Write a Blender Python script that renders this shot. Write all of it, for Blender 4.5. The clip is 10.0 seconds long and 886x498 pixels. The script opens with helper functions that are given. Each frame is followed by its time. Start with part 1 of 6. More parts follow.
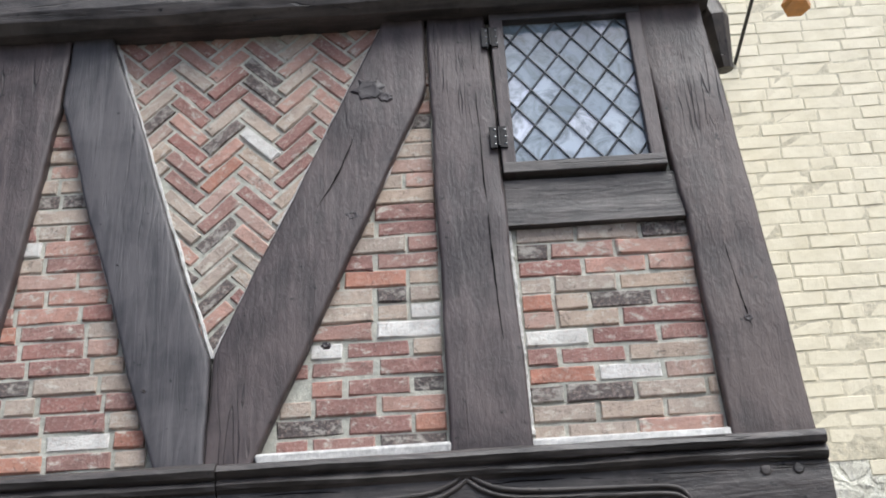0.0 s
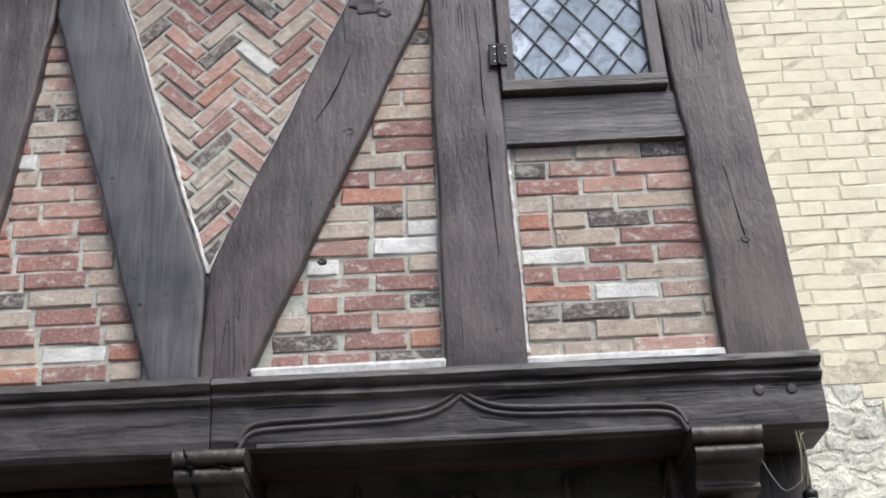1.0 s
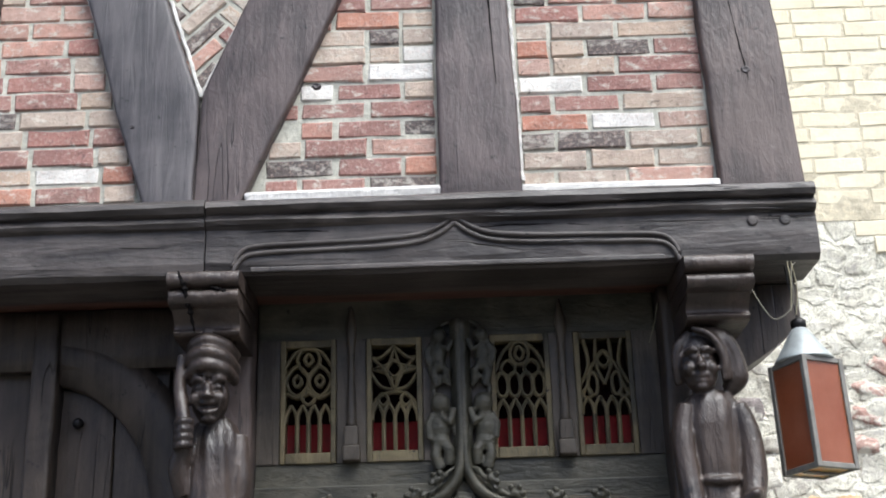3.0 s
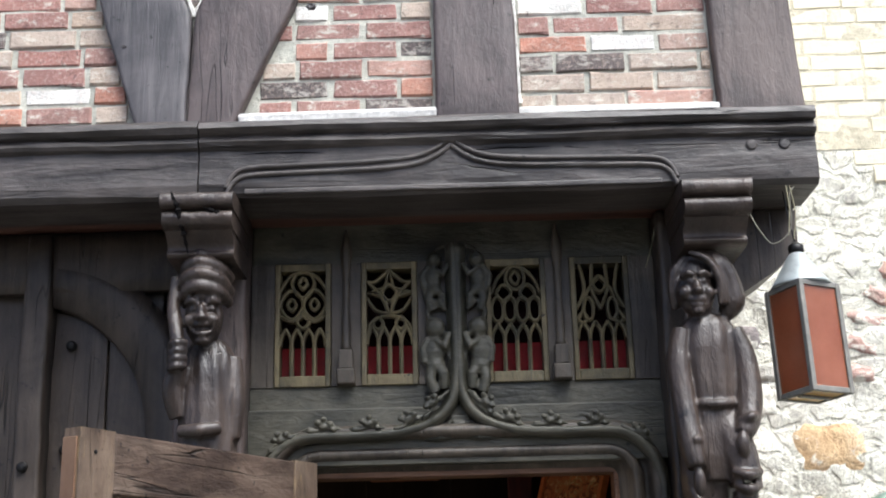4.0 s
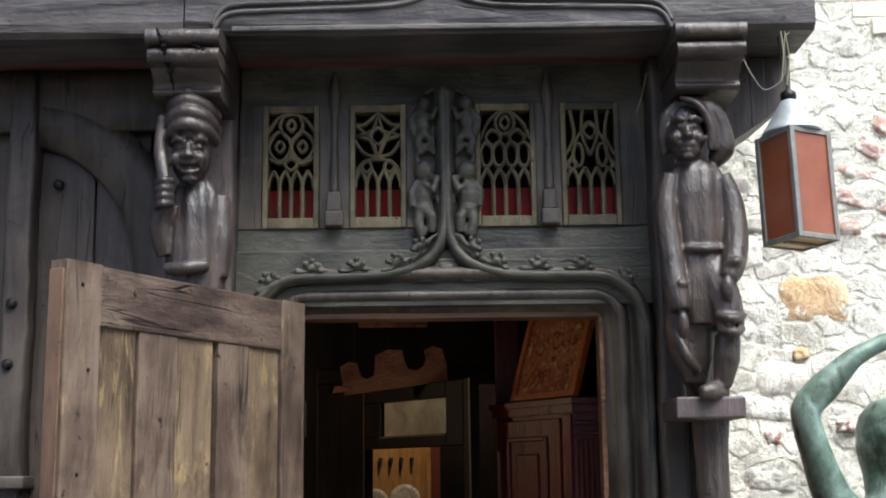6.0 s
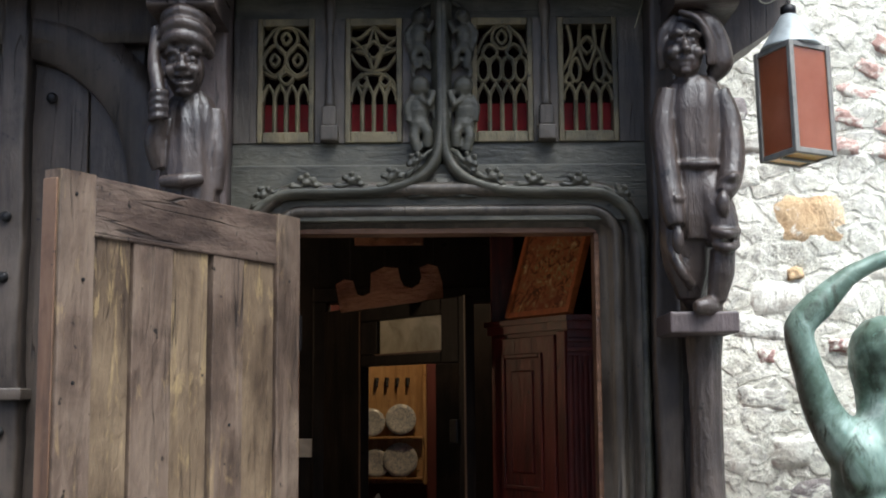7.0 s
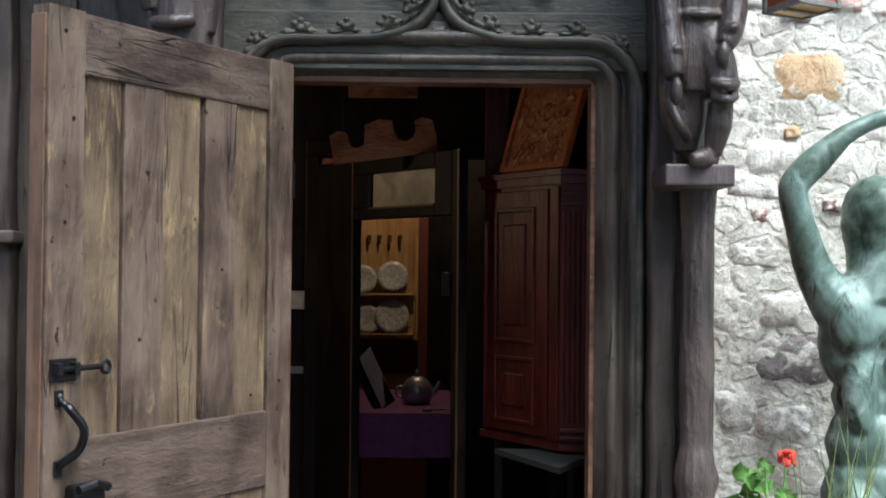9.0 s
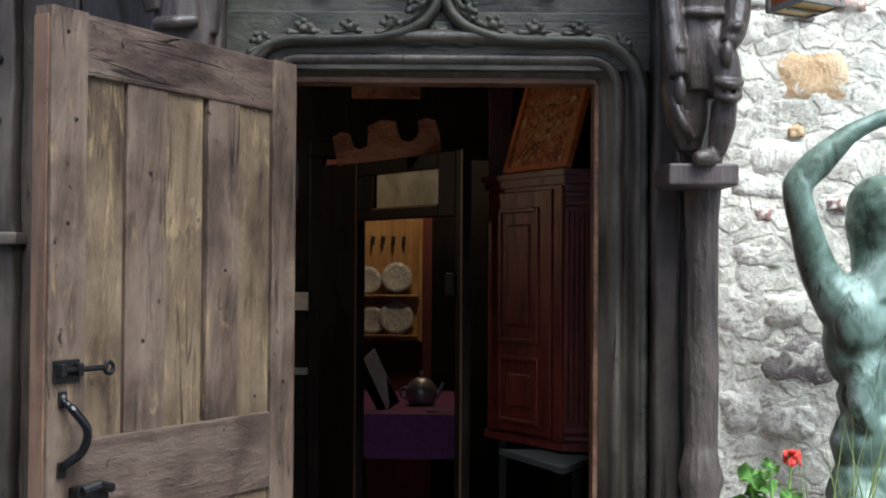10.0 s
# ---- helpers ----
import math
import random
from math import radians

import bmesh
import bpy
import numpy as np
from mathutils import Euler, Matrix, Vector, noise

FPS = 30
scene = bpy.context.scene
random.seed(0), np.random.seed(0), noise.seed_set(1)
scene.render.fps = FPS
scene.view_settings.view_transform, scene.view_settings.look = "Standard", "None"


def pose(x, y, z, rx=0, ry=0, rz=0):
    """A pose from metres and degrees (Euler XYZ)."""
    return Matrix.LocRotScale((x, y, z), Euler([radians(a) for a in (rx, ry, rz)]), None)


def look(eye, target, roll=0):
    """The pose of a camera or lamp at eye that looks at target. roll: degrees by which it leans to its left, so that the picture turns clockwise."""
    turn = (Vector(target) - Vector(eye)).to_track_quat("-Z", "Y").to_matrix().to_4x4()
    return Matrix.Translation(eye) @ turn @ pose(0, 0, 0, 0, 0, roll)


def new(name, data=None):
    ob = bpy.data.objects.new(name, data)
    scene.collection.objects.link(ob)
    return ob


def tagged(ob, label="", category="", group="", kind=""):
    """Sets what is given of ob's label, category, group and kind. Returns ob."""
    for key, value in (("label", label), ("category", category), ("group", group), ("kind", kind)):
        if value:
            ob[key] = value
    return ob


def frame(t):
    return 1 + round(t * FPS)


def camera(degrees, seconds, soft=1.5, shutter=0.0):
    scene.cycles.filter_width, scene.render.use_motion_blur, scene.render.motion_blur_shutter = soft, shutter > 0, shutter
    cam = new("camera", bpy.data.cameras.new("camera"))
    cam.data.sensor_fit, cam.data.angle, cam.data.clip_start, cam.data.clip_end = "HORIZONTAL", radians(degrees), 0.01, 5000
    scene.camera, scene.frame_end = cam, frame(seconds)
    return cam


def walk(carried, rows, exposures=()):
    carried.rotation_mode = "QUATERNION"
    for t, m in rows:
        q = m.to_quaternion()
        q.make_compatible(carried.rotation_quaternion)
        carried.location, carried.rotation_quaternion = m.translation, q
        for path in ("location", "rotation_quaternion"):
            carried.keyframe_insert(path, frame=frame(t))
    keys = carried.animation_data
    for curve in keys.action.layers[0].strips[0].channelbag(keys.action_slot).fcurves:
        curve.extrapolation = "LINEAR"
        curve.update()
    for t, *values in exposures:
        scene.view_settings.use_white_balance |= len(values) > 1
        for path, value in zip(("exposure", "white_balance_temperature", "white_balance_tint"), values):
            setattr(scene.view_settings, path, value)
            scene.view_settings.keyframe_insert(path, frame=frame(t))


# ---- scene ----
cam = camera(39.1, 10.0, soft=1.9)


def aim(eye, yaw, pitch, roll):
    """Camera pose from its place, yaw (to the left of +y), pitch (up) and roll in degrees."""
    return Matrix.Translation(eye) @ pose(0, 0, 0, 90 + pitch, 0, yaw) @ pose(0, 0, 0, 0, 0, roll)


PATH = [
    (0.0, (-0.012, -3.661, 1.840), (0.429, 29.782, -3.291)),
    (0.5, (-0.012, -3.651, 1.830), (0.433, 28.247, -3.075)),
    (1.0, (-0.015, -3.635, 1.820), (0.436, 26.448, -2.539)),
    (1.5, (-0.016, -3.624, 1.809), (0.435, 24.632, -2.385)),
    (2.0, (-0.016, -3.614, 1.794), (0.587, 22.686, -2.178)),
    (2.5, (-0.015, -3.611, 1.785), (0.556, 20.991, -1.871)),
    (4.0, (-0.015, -3.556, 1.737), (0.397, 16.671, -1.432)),
    (4.5, (-0.014, -3.546, 1.722), (0.291, 15.351, -1.179)),
    (5.0, (-0.010, -3.539, 1.707), (0.231, 13.749, -1.066)),
    (5.5, (-0.006, -3.534, 1.694), (0.236, 12.061, -0.835)),
    (7.0, (0.004, -3.519, 1.644), (0.133, 7.190, -0.383)),
    (7.5, (0.004, -3.510, 1.622), (0.084, 5.319, -0.050)),
    (8.0, (0.000, -3.502, 1.609), (-0.075, 3.603, 0.454)),
    (8.5, (0.000, -3.500, 1.600), (-0.119, 2.084, 0.466)),
    (9.0, (0.000, -3.498, 1.596), (-0.217, 1.119, 0.562)),
    (9.5, (0.001, -3.497, 1.594), (-0.186, 1.141, 0.437)),
    (10.0, (0.003, -3.494, 1.592), (-0.004, 1.202, 0.401)),
]
walk(cam, [(t, aim(e, *a)) for t, e, a in PATH], exposures=[(0.0, 0.60, 6050, 6), (1.5, 0.72, 6050, 6), (2.5, 0.90, 6050, 6), (4.0, 1.25, 6050, 6), (5.0, 1.32, 6050, 6), (7.0, 1.18, 5800, 4), (10.0, 1.12, 5600, 3)])

# ---- world and light ----
world = bpy.data.worlds.new("sky")
scene.world = world
world.use_nodes = True
wn = world.node_tree.nodes
sky = wn.new("ShaderNodeTexSky")
sky.sky_type, sky.sun_disc = "NISHITA", False
sky.sun_elevation, sky.sun_rotation = radians(59), radians(145)
sky.dust_density, sky.air_density, sky.ozone_density = 3.0, 0.45, 0.0
bg = wn["Background"]
bg.inputs["Strength"].default_value = 0.15
world.node_tree.links.new(sky.outputs[0], bg.inputs[0])
sun = new("sun", bpy.data.lights.new("sun", "SUN"))
sun.data.energy, sun.data.angle, sun.data.color = 2.6, radians(40), (1.0, 0.98, 0.96)
sun.matrix_world = look((2.2, -3.2, 6.4), (0, 0, 0))


# ---- materials ----
class Mat:
    """A small builder for procedural node materials."""

    def __init__(self, name, rough=0.6, metal=0.0, spec=0.5):
        self.m = bpy.data.materials.new(name)
        self.m.use_nodes = True
        self.t = self.m.node_tree
        self.p = self.t.nodes["Principled BSDF"]
        self.p.inputs["Roughness"].default_value = rough
        self.p.inputs["Metallic"].default_value = metal
        self.p.inputs["Specular IOR Level"].default_value = spec
        self.geo = self.t.nodes.new("ShaderNodeTexCoord")
        self.out = self.geo.outputs["Object"]

    def link(self, a, b):
        self.t.links.new(a, b)
        return self

    def mapped(self, scale, rot=(0, 0, 0), source=None, vary=False):
        n = self.t.nodes.new("ShaderNodeMapping")
        n.inputs["Scale"].default_value = scale
        n.inputs["Rotation"].default_value = rot
        self.link(source or self.out, n.inputs[0])
        if vary:
            oi = self.t.nodes.new("ShaderNodeObjectInfo")
            mul = self.t.nodes.new("ShaderNodeVectorMath")
            mul.operation = "SCALE"
            mul.inputs[0].default_value = (31, 17, 23)
            self.link(oi.outputs["Random"], mul.inputs["Scale"])
            self.link(mul.outputs[0], n.inputs["Location"])
        return n.outputs[0]

    def noise(self, vec, scale, detail=6, rough=0.6, dist=0.0):
        n = self.t.nodes.new("ShaderNodeTexNoise")
        n.inputs["Scale"].default_value, n.inputs["Detail"].default_value = scale, detail
        n.inputs["Roughness"].default_value, n.inputs["Distortion"].default_value = rough, dist
        self.link(vec, n.inputs["Vector"])
        return n.outputs["Fac"]

    def ramp(self, fac, stops, mode="LINEAR"):
        n = self.t.nodes.new("ShaderNodeValToRGB")
        n.color_ramp.interpolation = mode
        e = n.color_ramp.elements
        while len(e) < len(stops):
            e.new(0.5)
        for k, (p, c) in zip(e, stops):
            k.position, k.color = p, ((*c, 1) if len(c) == 3 else c)
        self.link(fac, n.inputs[0])
        return n.outputs[0]

    def gray(self, fac, a, b):
        lo, hi = ((0, 0, 0), (1, 1, 1)) if a < b else ((1, 1, 1), (0, 0, 0))
        return self.ramp(fac, [(min(a, b), lo), (max(a, b), hi)])

    def mix(self, fac, a, b, blend="MIX"):
        n = self.t.nodes.new("ShaderNodeMix")
        n.data_type, n.blend_type = "RGBA", blend
        for s, v in ((n.inputs[0], fac), (n.inputs[6], a), (n.inputs[7], b)):
            if isinstance(v, (int, float)):
                s.default_value = v
            elif isinstance(v, tuple):
                s.default_value = (*v, 1)
            else:
                self.link(v, s)
        return n.outputs[2]

    def color(self, c):
        if isinstance(c, tuple):
            self.p.inputs["Base Color"].default_value = (*c, 1)
        else:
            self.link(c, self.p.inputs["Base Color"])
        return self

    def rough(self, fac, lo, hi):
        n = self.t.nodes.new("ShaderNodeMapRange")
        n.inputs["To Min"].default_value, n.inputs["To Max"].default_value = lo, hi
        self.link(fac, n.inputs[0])
        self.link(n.outputs[0], self.p.inputs["Roughness"])
        return self

    def bump(self, fac, strength=0.5, dist=0.01):
        n = self.t.nodes.new("ShaderNodeBump")
        n.inputs["Strength"].default_value, n.inputs["Distance"].default_value = strength, dist
        prev = self.p.inputs["Normal"].links
        if prev:
            self.link(prev[0].from_socket, n.inputs["Normal"])
        self.link(fac, n.inputs["Height"])
        self.link(n.outputs[0], self.p.inputs["Normal"])
        return self


def wood(name, dark, mid, light, axis="z", rough=(0.38, 0.65), bump=0.45, spec=0.5, stretch=12, patch=None, cracks=1.0, tool=0.0):
    """Weathered oak: long grain, drying cracks, pale worn areas and, if asked, patches of another tone."""
    k = Mat(name, spec=spec)

    def along(f):
        return {"x": (1, f, f), "y": (f, 1, f), "z": (f, f, 1)}[axis]

    v = k.mapped(along(stretch), vary=True)
    even = k.mapped((1, 1, 1), vary=True)
    grain, fine = k.noise(v, 2.2, 8, 0.62, 0.9), k.noise(v, 11, 5, 0.65, 0.3)
    stain, spots = k.noise(even, 3.5, 6, 0.65, 0.5), k.noise(even, 28, 4, 0.6)
    c = k.ramp(grain, [(0.28, dark), (0.5, mid), (0.74, light)])
    c = k.mix(k.gray(stain, 0.46, 0.72), c, light)
    c = k.mix(k.gray(stain, 0.46, 0.26), c, dark)
    if patch:
        worn = k.noise(k.mapped(along(4), vary=True), 4.5, 7, 0.72, 0.8)
        c = k.mix(k.gray(worn, 0.56, 0.72), c, patch)
    c = k.mix(k.gray(fine, 0.37, 0.22), c, tuple(x * 0.55 for x in dark))
    c = k.mix(k.gray(spots, 0.66, 0.72), c, tuple(x * 0.3 for x in dark))
    k.color(c).rough(stain, *rough)
    k.bump(grain, bump, 0.005).bump(fine, bump * 0.5, 0.002)
    if tool:
        k.bump(k.noise(k.mapped(along(2.5), vary=True), 24, 4, 0.6, 0.6), tool, 0.012)
    if cracks:
        n = k.noise(k.mapped(along(22), vary=True), 0.9, 2, 0.5, 0.5)
        line = k.ramp(n, [(0.488, (0, 0, 0)), (0.5, (1, 1, 1)), (0.512, (0, 0, 0))])
        gate = k.gray(k.noise(k.mapped(along(2), vary=True), 2.1, 3), 0.51, 0.62)
        crack = k.mix(1.0, line, gate, "MULTIPLY")
        col = k.p.inputs["Base Color"].links[0].from_socket
        k.color(k.mix(crack, col, tuple(x * (1 - 0.8 * cracks) for x in dark)))
        inv = k.ramp(crack, [(0.0, (1, 1, 1)), (1.0, (0, 0, 0))])
        k.bump(inv, 0.7 * cracks, 0.006)
    return k.m


M_OAK = wood("weathered_oak_upright", (0.027, 0.019, 0.018), (0.058, 0.043, 0.041), (0.110, 0.084, 0.079), bump=0.55, stretch=9, tool=0.25)
M_OAK_GREY = wood("weathered_oak_bluish", (0.030, 0.028, 0.030), (0.062, 0.056, 0.058), (0.105, 0.094, 0.096), bump=0.7, cracks=0.7)
M_OAK_BROWN = wood("weathered_oak_brown", (0.033, 0.023, 0.020), (0.064, 0.046, 0.041), (0.120, 0.090, 0.079), bump=0.55, stretch=9, tool=0.3)
M_OAK_X = wood("weathered_oak_level", (0.016, 0.013, 0.012), (0.044, 0.037, 0.034), (0.110, 0.094, 0.086), "x", bump=0.8, tool=0.2)
M_OAK_DARK = wood("dark_oak_boards", (0.014, 0.010, 0.008), (0.038, 0.028, 0.021), (0.080, 0.061, 0.047), tool=0.2)
M_FRAME = wood("grey_green_oak_carving", (0.014, 0.014, 0.009), (0.039, 0.037, 0.026), (0.104, 0.096, 0.070), "x", stretch=4, cracks=0.4, tool=0.35)
M_FRAME_Z = wood("grey_oak_jamb", (0.019, 0.014, 0.010), (0.050, 0.040, 0.029), (0.110, 0.090, 0.068), "z", cracks=0.7, tool=0.2)
M_CARVED = wood("polished_carved_oak", (0.010, 0.007, 0.006), (0.030, 0.021, 0.017), (0.070, 0.051, 0.041), rough=(0.30, 0.55), bump=0.9, stretch=5, cracks=0.5, tool=0.35)
M_LEAF = wood("faded_oak_door", (0.028, 0.018, 0.012), (0.094, 0.063, 0.044), (0.180, 0.132, 0.094), rough=(0.5, 0.75), bump=0.8, spec=0.3, patch=(0.25, 0.175, 0.09), stretch=7, cracks=1.0, tool=0.45)
M_LEAF_X = wood("faded_oak_rail", (0.024, 0.015, 0.011), (0.074, 0.049, 0.036), (0.140, 0.102, 0.076), "x", rough=(0.5, 0.75), bump=0.8, spec=0.3, stretch=7, cracks=1.0, tool=0.45)
M_BARK = wood("gouged_brown_post", (0.020, 0.014, 0.011), (0.055, 0.041, 0.033), (0.115, 0.090, 0.074), bump=0.9, stretch=7, cracks=1.0, tool=0.5)
M_RED_WOOD = wood("red_stained_cabinet", (0.016, 0.003, 0.003), (0.055, 0.007, 0.005), (0.11, 0.017, 0.010), rough=(0.3, 0.5), cracks=0.4, tool=0.2)
# near-black tones: the unlit room's darkness is put into this wood's colour
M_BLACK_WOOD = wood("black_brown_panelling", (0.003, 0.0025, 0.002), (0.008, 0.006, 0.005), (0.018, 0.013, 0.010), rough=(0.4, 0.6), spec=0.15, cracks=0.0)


def plain(name, c, rough=0.6, metal=0.0, amount=0.25, scale=20, bump=0.15, spec=0.5):
    k = Mat(name, rough, metal, spec)
    n = k.noise(k.mapped((1, 1, 1), vary=True), scale, 6, 0.65)
    lo, hi = tuple(x * (1 - amount) for x in c), tuple(min(1, x * (1 + amount)) for x in c)
    k.color(k.ramp(n, [(0.3, lo), (0.7, hi)])).rough(n, rough * 0.8, min(1, rough * 1.2))
    if bump:
        k.bump(n, bump, 0.004)
    return k.m


def brick_mat(name, stops, smear, pale=(0.52, 0.47, 0.40)):
    """Reused hand-made brick: own tone per brick, dark pits, lime smears."""
    k = Mat(name, 0.9, spec=0.25)
    oi = k.t.nodes.new("ShaderNodeObjectInfo")
    v = k.mapped((1, 1, 1), vary=True)
    base = k.ramp(oi.outputs["Random"], stops, "LINEAR")
    big, fine = k.noise(v, 14, 5, 0.65, 0.5), k.noise(v, 90, 5, 0.7)
    c = k.mix(k.gray(big, 0.35, 0.68), base, k.mix(0.36, base, (0.13, 0.10, 0.088)))
    c = k.mix(k.gray(fine, 0.50, 0.72), c, k.mix(0.55, c, (0.55, 0.42, 0.36)))
    v2 = k.mapped((1, 1, 1.6), vary=True)
    lime = k.noise(v2, 22, 7, 0.72, 0.3)
    c = k.mix(k.gray(lime, smear, smear + 0.10), c, pale)
    c = k.mix(k.gray(k.noise(v, 35, 4, 0.7, 1.0), 0.60, 0.70), c, k.mix(0.65, c, (0.06, 0.05, 0.048)))
    c = k.mix(k.gray(fine, 0.36, 0.27), c, (0.05, 0.04, 0.035))
    k.color(c).bump(big, 0.7, 0.008).bump(fine, 0.7, 0.004)
    return k.m


M_BRICK = brick_mat("old_red_brick", [(0.0, (0.36, 0.175, 0.145)), (0.25, (0.32, 0.185, 0.158)), (0.45, (0.42, 0.25, 0.205)), (0.6, (0.29, 0.158, 0.135)), (0.8, (0.43, 0.225, 0.175)), (1.0, (0.42, 0.31, 0.255))], 0.54)
M_BRICK_PALE = brick_mat("old_tan_brick", [(0.0, (0.48, 0.37, 0.28)), (0.5, (0.50, 0.41, 0.33)), (1.0, (0.42, 0.35, 0.29))], 0.52)
M_BRICK_ORANGE = brick_mat("old_orange_brick", [(0.0, (0.47, 0.235, 0.165)), (1.0, (0.44, 0.205, 0.145))], 0.57)
M_BRICK_DARK = brick_mat("old_blackened_brick", [(0.0, (0.085, 0.075, 0.072)), (1.0, (0.15, 0.125, 0.115))], 0.50, (0.36, 0.33, 0.29))
M_BRICK_DKRED = brick_mat("old_maroon_brick", [(0.0, (0.29, 0.150, 0.130)), (1.0, (0.33, 0.190, 0.160))], 0.55)
M_BRICK_PINK = brick_mat("old_pink_brick", [(0.0, (0.52, 0.29, 0.225)), (1.0, (0.49, 0.34, 0.28))], 0.53)
M_BRICK_WHITE = brick_mat("lime_washed_brick", [(0.0, (0.76, 0.74, 0.68)), (1.0, (0.72, 0.70, 0.66))], 0.64, (0.42, 0.36, 0.30))


def mortar_mat(name, c, scale=40):
    k = Mat(name, 0.95, spec=0.2)
    v = k.mapped((1, 1, 1))
    a, b = k.noise(v, 9, 5, 0.6), k.noise(v, scale, 7, 0.7)
    col = k.ramp(b, [(0.3, tuple(x * 0.6 for x in c)), (0.6, c), (0.8, tuple(min(1, x * 1.25) for x in c))])
    col = k.mix(k.gray(a, 0.45, 0.75), col, tuple(x * 0.6 for x in c))
    k.color(col).bump(a, 0.6, 0.015).bump(b, 0.8, 0.006)
    return k.m


M_MORTAR = mortar_mat("grey_lime_mortar", (0.56, 0.55, 0.47))
M_LIME = mortar_mat("white_lime_fillet", (0.72, 0.70, 0.66))
k = Mat("rough_cream_lime_render", 0.95, spec=0.2)
v = k.mapped((1, 1, 1))
n1, n2, n3 = k.noise(v, 4.5, 7, 0.7, 0.6), k.noise(v, 22, 8, 0.75, 0.8), k.noise(v, 11, 5, 0.7, 1.5)
c = k.ramp(n2, [(0.30, (0.30, 0.28, 0.23)), (0.40, (0.64, 0.62, 0.52)), (0.56, (0.80, 0.78, 0.67)), (0.8, (0.85, 0.835, 0.74))])
c = k.mix(k.gray(n1, 0.56, 0.70), c, k.ramp(n2, [(0.3, (0.22, 0.20, 0.165)), (0.7, (0.52, 0.48, 0.40))]))
c = k.mix(k.ramp(n3, [(0.488, (0, 0, 0)), (0.5, (1, 1, 1)), (0.512, (0, 0, 0))]), c, (0.16, 0.14, 0.11))
wob = k.t.nodes.new("ShaderNodeVectorMath")
wob.operation = "MULTIPLY_ADD"
nv = k.t.nodes.new("ShaderNodeTexNoise")
nv.inputs["Scale"].default_value, nv.inputs["Detail"].default_value = 7.0, 5.0
wob.inputs[1].default_value = (0.16, 0.16, 0.16)
k.link(v, nv.inputs["Vector"]).link(nv.outputs["Color"], wob.inputs[0]).link(v, wob.inputs[2])
cells = []
for feature in ("DISTANCE_TO_EDGE", "F1"):
    q = k.t.nodes.new("ShaderNodeTexVoronoi")
    q.feature = feature
    q.inputs["Scale"].default_value = 7.5
    k.link(k.mapped((1, 1, 1.8), source=wob.outputs[0]), q.inputs["Vector"])
    cells.append(q)
sep = k.t.nodes.new("ShaderNodeSeparateColor")
k.link(cells[1].outputs["Color"], sep.inputs[0])
tone = k.ramp(sep.outputs[0], [(0.0, (0.34, 0.315, 0.27)), (0.3, (0.54, 0.515, 0.45)), (0.6, (0.68, 0.66, 0.60)), (0.88, (0.46, 0.43, 0.385)), (1.0, (0.62, 0.54, 0.42))])
tone = k.mix(k.gray(n2, 0.58, 0.38), tone, k.mix(0.35, tone, (0.20, 0.18, 0.15)))
body = k.gray(cells[0].outputs["Distance"], 0.06, 0.15)
show = k.mix(1.0, body, k.gray(n3, 0.50, 0.66), "MULTIPLY")
c = k.mix(show, c, tone)
k.color(c).bump(body, 0.6, 0.013).bump(n1, 0.6, 0.02).bump(n2, 0.9, 0.011)
M_RENDER = k.m
M_IRON = plain("black_iron", (0.025, 0.024, 0.024), 0.45, 0.8, 0.4, 60)
M_STEEL = plain("worn_steel", (0.30, 0.30, 0.30), 0.3, 0.9, 0.4, 60)


# ---- mesh helpers ----
def part(name, bm, material, parent=None, label="", smooth=False):
    """One bmesh as one mesh object, under a thing or at the top."""
    bmesh.ops.recalc_face_normals(bm, faces=bm.faces)
    me = bpy.data.meshes.new(name)
    bm.to_mesh(me)
    bm.free()
    for m in material if isinstance(material, (list, tuple)) else (material,):
        me.materials.append(m)
    if smooth:
        me.polygons.foreach_set("use_smooth", [True] * len(me.polygons))
    ob = new(name, me)
    if parent:
        ob.parent = parent
        ob.matrix_parent_inverse = Matrix.Translation(parent.matrix_basis.translation).inverted() if parent.type == "EMPTY" else parent.matrix_basis.inverted()
    if label:
        ob["label"] = label
    return ob


def thing(name, x, y, z, label, category, group="", kind=""):
    ob = new(name)
    ob.empty_display_size = 0.05
    ob.matrix_basis = pose(x, y, z)
    return tagged(ob, label, category, group, kind)


def box(bm, x0, x1, y0, y1, z0, z1, bevel=0.0):
    """A box, bevelled if asked."""
    b = bmesh.new()
    bmesh.ops.create_cube(b, size=1)
    for v in b.verts:
        v.co = Vector(((x0 + x1) / 2 + v.co.x * (x1 - x0), (y0 + y1) / 2 + v.co.y * (y1 - y0), (z0 + z1) / 2 + v.co.z * (z1 - z0)))
    if bevel:
        bmesh.ops.bevel(b, geom=b.edges[:], offset=bevel, segments=2, affect="EDGES", profile=0.5)
    join(bm, b)
    return bm


def join(bm, other, m=None):
    """Adds another bmesh, which is freed, moved by m."""
    me = bpy.data.meshes.new("tmp")
    if m is not None:
        other.transform(m)
    other.to_mesh(me)
    other.free()
    bm.from_mesh(me)
    bpy.data.meshes.remove(me)
    return bm


def loft(bm, rings, closed=True, caps=True):
    """Skins a list of rings of equal count."""
    vs = [[bm.verts.new(p) for p in r] for r in rings]
    n = len(vs[0])
    for a, b in zip(vs, vs[1:]):
        for i in range(n if closed else n - 1):
            j = (i + 1) % n
            bm.faces.new((a[i], a[j], b[j], b[i]))
    if caps and closed:
        bm.faces.new(vs[0][::-1])
        bm.faces.new(vs[-1])
    return bm


